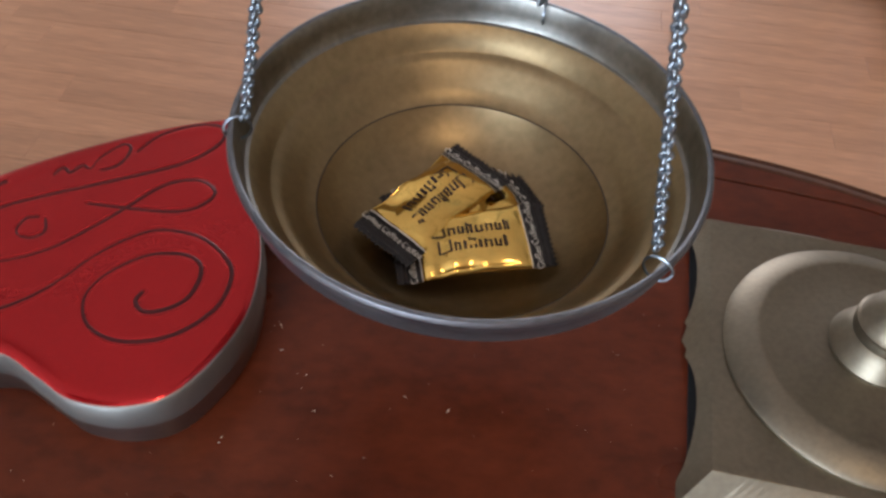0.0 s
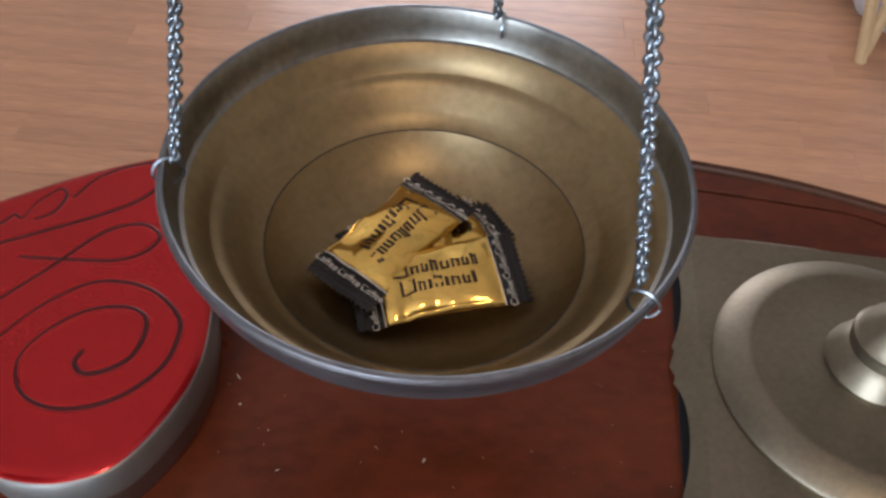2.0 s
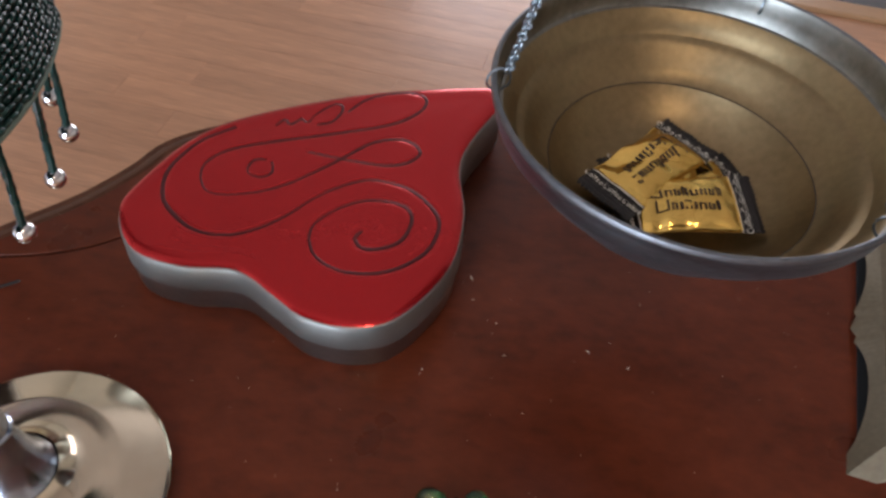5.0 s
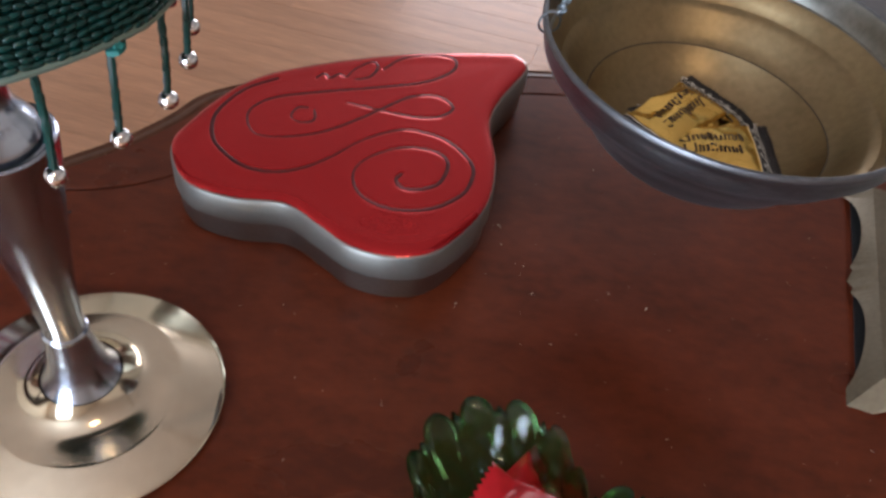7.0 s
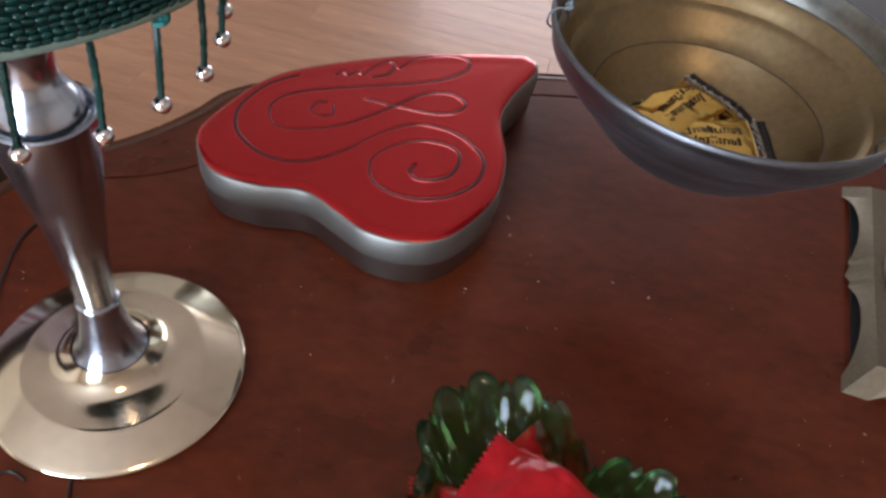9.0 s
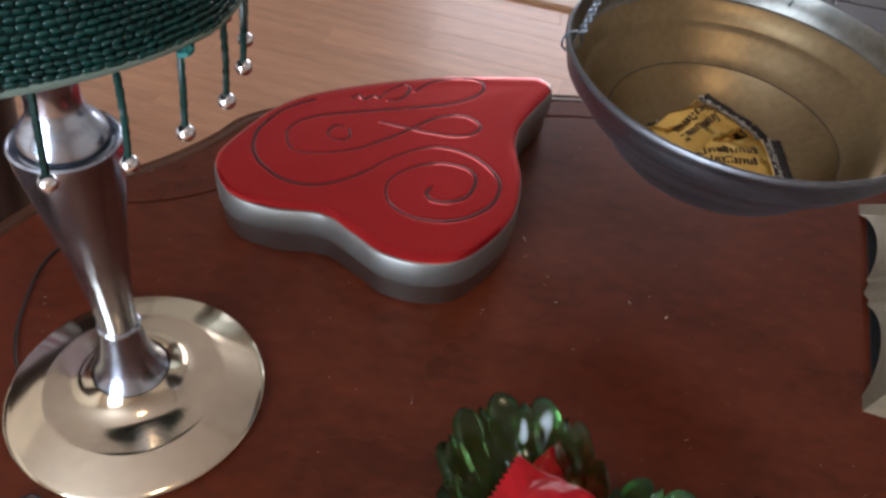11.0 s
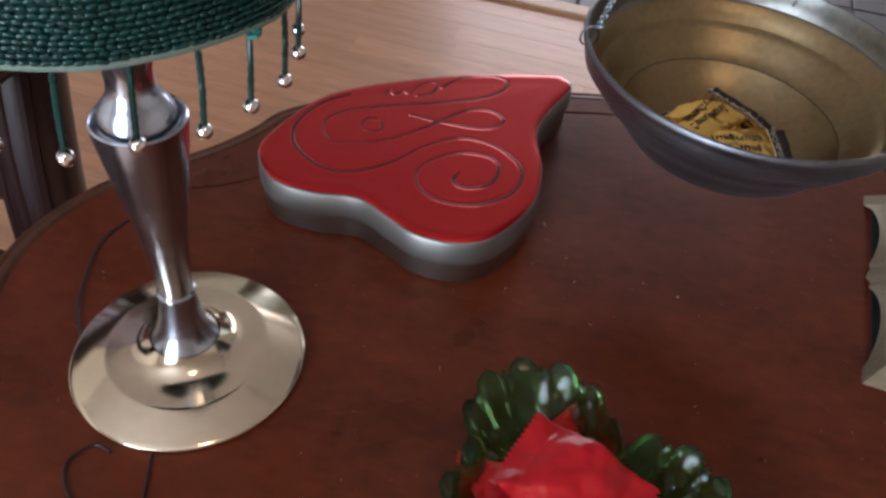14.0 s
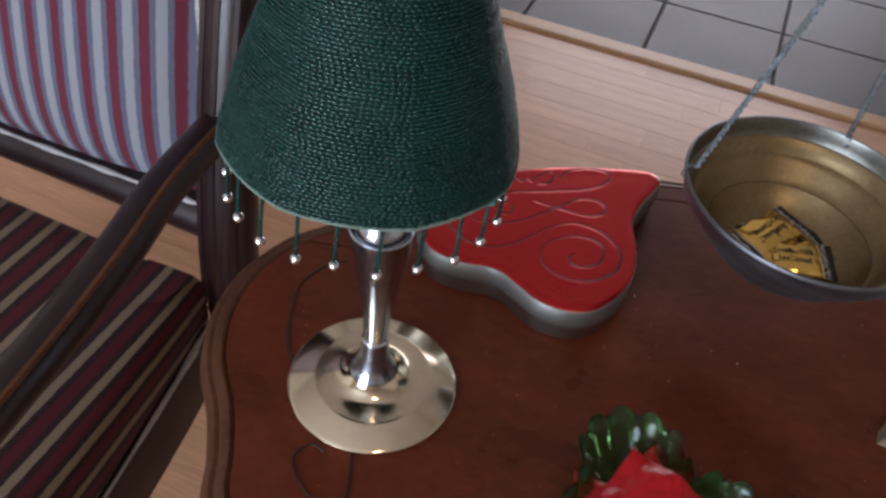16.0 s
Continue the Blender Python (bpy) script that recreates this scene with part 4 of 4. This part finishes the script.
part("dish_bowl", bm, M_GLASS, dish, smooth=True)


def red_candy(m, seed, w=0.046, d=0.034):
    """A square sweet twisted into a sheet of cellophane."""
    rnd = random.Random(seed)
    folds = [(math.cos(a), math.sin(a), rnd.uniform(-0.016, 0.016), rnd.uniform(-0.0035, 0.0035), rnd.uniform(0.004, 0.010)) for a in [rnd.uniform(0, math.pi) for _ in range(10)]]
    nu, nv = 40, 30
    vs, fs = [], []
    for side in (0, 1):
        for i in range(nu + 1):
            for j in range(nv + 1):
                u, v = (i / nu - 0.5) * w, (j / nv - 0.5) * d
                body = max(0.0, 1 - (2 * u / (w * 0.62)) ** 4) * max(0.0, 1 - (2 * v / (d * 0.9)) ** 4)
                z = (0.0048 if side == 0 else -0.0044) * body ** 0.6
                z += sum(h * max(0.0, 1 - abs(a * u + b * v - c) / q) for a, b, c, h, q in folds) * (0.55 if body > 0.3 else 1.0)
                z += 0.0012 * noise.noise(Vector((u * 130, v * 130, seed + 3.3)))
                rag = 0.0008 * (1 if j % 2 else -1) if i in (0, nu) else 0
                vs.append((u + rag, v, z + (0.00012 if side == 0 else -0.00012)))
    row, k = nv + 1, (nu + 1) * (nv + 1)
    for i in range(nu):
        for j in range(nv):
            q = (i * row + j, (i + 1) * row + j, (i + 1) * row + j + 1, i * row + j + 1)
            fs += [q, tuple(k + x for x in q[::-1])]
    for i in range(nu):
        for j in (0, nv):
            fs.append((i * row + j, (i + 1) * row + j, k + (i + 1) * row + j, k + i * row + j))
    for i in (0, nu):
        for j in range(nv):
            fs.append((i * row + j, i * row + j + 1, k + i * row + j + 1, k + i * row + j))
    ob = thing("red_candy", m, "candy wrapped in crinkled shiny red cellophane", "candy", "red candies in the dish")
    mesh_part("cellophane", vs, fs, M_CELLO, ob)
    sweet = box(-w * 0.24, w * 0.24, -d * 0.30, d * 0.30, -0.0026, 0.0026, 0.0022, 3)
    part("sweet", sweet, M_SWEET, ob, "hard red sweet inside the wrapper")
    return ob


red_candy(pose(-0.054, 0.060, T + 0.0150, 14, 6, 55), 11, 0.050, 0.030)
red_candy(pose(-0.074, 0.036, T + 0.0170, -8, 10, 5), 12)
red_candy(pose(-0.0515, 0.0400, T + 0.0265, 4, 6, -24), 13, 0.056, 0.040)
red_candy(pose(-0.066, 0.010, T + 0.0220, -4, -8, 12), 14, 0.050, 0.036)
red_candy(pose(-0.022, 0.024, T + 0.0170, 8, 4, 70), 15, 0.042, 0.032)

# ---- striped armchair beside the table ----
CH = pose(-0.660, 0.248, 0.0, 0, 0, -9)  # middle of the seat's back edge; seat reaches towards -y
chair = thing("armchair", CH, "dark polished wooden armchair with striped upholstery", "armchair")
seat_pts = [(-0.235, 0.0), (-0.262, -0.16), (-0.285, -0.34), (-0.275, -0.43), (-0.15, -0.465), (0.15, -0.465), (0.275, -0.43), (0.285, -0.34), (0.262, -0.16), (0.235, 0.0), (0.21, 0.015), (0, 0.02), (-0.21, 0.015)]
SEAT = spline(seat_pts, 5, True)
part("seat", layers([(0.004, 0.375), (0.001, 0.382), (0.0, 0.415), (0.002, 0.430), (0.007, 0.438), (0.015, 0.443), (0.030, 0.446), (0.045, 0.448)], SEAT), M_SEATCLOTH, chair, "seat with maroon, beige and dark stripes")
part("seat_rail", layers([(0.004, 0.300), (-0.004, 0.305), (-0.004, 0.366), (0.0, 0.374)], SEAT), M_DARKWOOD, chair)
part("seat_braid", tube([Vector((q.x * 1.010, q.y * 1.008, 0.378)) for q in SEAT], [0.0016 + 0.0022 * max(0.0, noise.noise(Vector((q.x * 40, q.y * 40, 2.0)))) * 2 for q in SEAT], 6, True), M_GIMP, chair, "worn pale braid under the seat")
for sx in (-1, 1):
    stile = spline([(sx * 0.245, 0.20, 0.0), (sx * 0.245, 0.105, 0.16), (sx * 0.247, 0.045, 0.33), (sx * 0.248, 0.040, 0.45), (sx * 0.250, 0.060, 0.60), (sx * 0.252, 0.110, 0.80), (sx * 0.254, 0.165, 0.98)], 6)
    part("stile", tube(stile, 0.0245, 14), M_DARKWOOD, chair)
    for off in (-0.014, 0.0, 0.014):
        part("flute", tube([q + Vector((off, -0.0225 + abs(off) * 0.25, -0.004)) for q in stile[16:]], 0.0045, 6), M_DARKWOOD, chair)
    arm = spline([(sx * 0.248, 0.070, 0.590), (sx * 0.256, -0.03, 0.588), (sx * 0.268, -0.10, 0.584), (sx * 0.280, -0.19, 0.580), (sx * 0.292, -0.33, 0.576), (sx * 0.288, -0.39, 0.568)], 8)
    part("arm", tube(arm, 0.0160, 14, False, 0.85), M_DARKWOOD, chair)
    part("arm_bead", tube([q + Vector((0.0085 * sx, 0, 0.0118)) for q in arm], 0.0026, 6), M_EDGE, chair, "worn light edge line on the arm")
    post = spline([(sx * 0.280, -0.30, 0.36), (sx * 0.300, -0.315, 0.45), (sx * 0.288, -0.345, 0.55), (sx * 0.290, -0.34, 0.570)], 5)
    part("arm_post", tube(post, 0.020, 10), M_DARKWOOD, chair)
    leg = spline([(sx * 0.268, -0.43, 0.0), (sx * 0.262, -0.42, 0.10), (sx * 0.270, -0.42, 0.25), (sx * 0.268, -0.415, 0.345)], 5)
    part("leg", tube(leg, [0.014 + 0.012 * k / (len(leg) - 1) for k in range(len(leg))], 12), M_DARKWOOD, chair)
part("back_rail", tube(spline([(-0.24, 0.052, 0.477), (0, 0.056, 0.475), (0.24, 0.052, 0.477)], 6), 0.022, 12, False, 1.0), M_DARKWOOD, chair)
part("top_rail", tube(spline([(-0.252, 0.165, 0.975), (-0.14, 0.185, 1.02), (0, 0.19, 1.04), (0.14, 0.185, 1.02), (0.252, 0.165, 0.975)], 5), 0.026, 12), M_DARKWOOD, chair)
vs, fs = [], []
nu, nv = 30, 30
for side in (0, 1):
    for i in range(nu + 1):
        for j in range(nv + 1):
            u, v = i / nu * 2 - 1, j / nv
            z = 0.497 + 0.48 * v
            yb = 0.052 + 0.115 * max(0, (z - 0.48) / 0.50) ** 1.15
            puff = 0.045 * (max(0, 1 - u ** 4)) ** 0.6 * max(0, 1 - (2 * v - 1) ** 6) ** 0.6
            vs.append((u * 0.222, yb - puff if side == 0 else yb + 0.018, z))
row, k = nv + 1, (nu + 1) * (nv + 1)
for i in range(nu):
    for j in range(nv):
        q = (i * row + j, (i + 1) * row + j, (i + 1) * row + j + 1, i * row + j + 1)
        fs += [q, tuple(k + x for x in q[::-1])]
for i in range(nu):
    for j in (0, nv):
        fs.append((i * row + j, (i + 1) * row + j, k + (i + 1) * row + j, k + i * row + j))
for i in (0, nu):
    for j in range(nv):
        fs.append((i * row + j, i * row + j + 1, k + i * row + j + 1, k + i * row + j))
mesh_part("back_upholstery", vs, fs, M_BACKCLOTH, chair, "padded back with white, red and blue-grey stripes")
braid = [(-0.224, 0.060, 0.96), (-0.226, 0.045, 0.515), (-0.21, 0.040, 0.498), (0.21, 0.040, 0.498), (0.226, 0.045, 0.515), (0.224, 0.060, 0.96)]
bl = spline(braid, 24)
part("back_braid", tube([q + Vector((0, 0.09 * max(0, q.z - 0.515), 0)) for q in bl], [0.0016 + 0.0014 * (k % 3 == 0) for k in range(len(bl))], 6), M_GIMP, chair, "pale knotted braid round the back")

# ---- folding stand with a cloth bag at the far side ----
stand = thing("sewing_stand", pose(0.805, 1.200, 0, 0, 0, -8), "pale wooden folding stand with a hanging cloth bag", "stand")
for y in (0.0, 0.34):
    part("leg", tube([(0.0, y, 0.0), (-0.13, y, 0.56)], 0.0105, 8), M_PALEWOOD, stand)
    part("leg", tube([(0.014, y + 0.028, 0.0), (0.030, y + 0.028, 0.56)], 0.0105, 8), M_PALEWOOD, stand)
for x in (-0.13, 0.030):
    part("top_bar", tube([(x, -0.02, 0.565), (x, 0.39, 0.565)], 0.011, 8), M_PALEWOOD, stand)
part("bar", tube([(0.014, 0.0, 0.10), (0.014, 0.37, 0.10)], 0.009, 8), M_PALEWOOD, stand)
vs, fs = [], []
nu, nv = 60, 18
for i in range(nu):
    a = 2 * math.pi * i / nu
    for j in range(nv + 1):
        h = j / nv
        sx, sy = 0.085 + 0.075 * (1 - h) * math.sin(math.pi * min(1, h + 0.35)), 0.165
        ca, sa = math.cos(a), math.sin(a)
        ex = math.copysign(abs(ca) ** 0.5, ca) * sx
        ey = math.copysign(abs(sa) ** 0.5, sa) * sy
        w = 1 + 0.03 * math.sin(9 * a + 4 * h) * (1 - abs(2 * h - 1)) + 0.02 * math.sin(17 * a)
        vs.append((0.155 - 0.10 * h + ex * w, 0.190 + ey * w, 0.035 + 0.515 * h))
for i in range(nu):
    for j in range(nv):
        p, q = i * (nv + 1) + j, ((i + 1) % nu) * (nv + 1) + j
        fs.append((p, q, q + 1, p + 1))
fs.append(tuple(i * (nv + 1) for i in range(nu))[::-1])
mesh_part("cloth_bag", vs, fs, M_LINEN, stand, "pale blue and white cloth bag")

# ---- crumbs on the table ----
rnd = random.Random(9)
vs, fs = [], []


def crumb(x, y, length, ang, fat):
    base = len(vs)
    c, s = math.cos(ang), math.sin(ang)
    for k, (u, w) in enumerate(((-1, 0), (0, 1), (1, 0), (0, -1))):
        vs.append((x + u * length * c - w * fat * s, y + u * length * s + w * fat * c, T + 0.0001))
    vs.append((x, y, T + 0.0001 + fat * 1.4))
    fs.extend([(base, base + 1, base + 4), (base + 1, base + 2, base + 4), (base + 2, base + 3, base + 4), (base + 3, base, base + 4)])


for x, y, ln, ang, fat in ((0.0, 0.180, 0.0014, 1.0, 0.0005), (-0.074, 0.220, 0.0022, 2.1, 0.0003), (-0.072, 0.207, 0.0008, 0.4, 0.0003), (-0.018, 0.186, 0.0012, 2.4, 0.00025), (-0.055, 0.178, 0.0010, 0.3, 0.00025), (-0.060, 0.195, 0.0007, 1.3, 0.0003),
                           (-0.09, 0.165, 0.0008, 0.6, 0.0003), (-0.045, 0.150, 0.0010, 2.9, 0.0002)):
    crumb(x, y, ln, ang, fat)
for k in range(230):
    crumb(rnd.uniform(-0.30, 0.10), rnd.uniform(-0.02, 0.32), rnd.uniform(0.0002, 0.0005) * (3.0 if k % 14 == 0 else 1.0), rnd.uniform(0, 3), rnd.uniform(0.0001, 0.0002))
dust = mesh_part("crumbs", vs, fs, M_CRUMB, smooth=False)
tagged(dust, "pale crumbs and dust lying on the table", "crumbs", kind="stuff")

# ---- floor strips and tiles ----
SW = 0.0655
LENS = (0.34, 0.46, 0.62)


def strip_mesh(name, lx, ly, h, mat, bev):
    x, y = lx / 2, ly / 2
    v = [(-x, -y, -h), (x, -y, -h), (x, y, -h), (-x, y, -h), (-x, -y, -bev), (x, -y, -bev), (x, y, -bev), (-x, y, -bev), (-x + bev, -y + bev, 0), (x - bev, -y + bev, 0), (x - bev, y - bev, 0), (-x + bev, y - bev, 0)]
    f = [(8, 9, 10, 11)]
    for k in range(4):
        j = (k + 1) % 4
        f += [(k, j, 4 + j, 4 + k), (4 + k, 4 + j, 8 + j, 8 + k)]
    me = bpy.data.meshes.new(name)
    me.from_pydata(v, [], f)
    me.update()
    me.materials.append(mat)
    return me, v, f


strips = [strip_mesh("strip", ln - 0.0003, SW - 0.0003, 0.004, M_STRIP, 0.0004) for ln in LENS]
rnd = random.Random(21)
rest_v, rest_f = [], []
row = 0
y = EDGE_Y - 0.02 - SW / 2
while y > -2.95:
    x = -3.1 - rnd.uniform(0, 0.5)
    while x < 3.1:
        k = rnd.randrange(3)
        cx = x + LENS[k] / 2
        if abs(cx) + LENS[k] / 2 > 3.19:
            x += LENS[k]
            continue
        if -1.75 < cx < 1.25 and y > 0.42:
            ob = new("floor_strip", strips[k][0])
            ob.parent = floor
            ob.matrix_local = pose(cx, y, 0)
        else:
            b = len(rest_v)
            rest_v += [(cx + p[0], y + p[1], p[2]) for p in strips[k][1]]
            rest_f += [tuple(b + i for i in f) for f in strips[k][2]]
        x += LENS[k]
    y -= SW
tagged(mesh_part("floor_strips", rest_v, rest_f, M_STRIPS, floor, smooth=False), kind="stuff")
TS = 0.299
tile_me, tile_v, tile_f = strip_mesh("tile", TS - 0.007, TS - 0.007, 0.006, M_TILE, 0.0016)
rest_v, rest_f = [], []
for i in range(-10, 10):
    for j in range(10):
        cx, cy = -0.1018 + i * TS, 1.6785 + TS * j
        if abs(cx) > 3.0 or cy > 4.2:
            continue
        if -1.4 < cx < 1.9 and j < 6:
            ob = new("tile", tile_me)
            ob.parent = tile_floor
            ob.matrix_local = pose(cx, cy, 0.001)
        else:
            b = len(rest_v)
            rest_v += [(cx + p[0], cy + p[1], p[2] + 0.001) for p in tile_v]
            rest_f += [tuple(b + k for k in f) for f in tile_f]
tagged(mesh_part("tiles", rest_v, rest_f, M_TILE, tile_floor, smooth=False), kind="stuff")
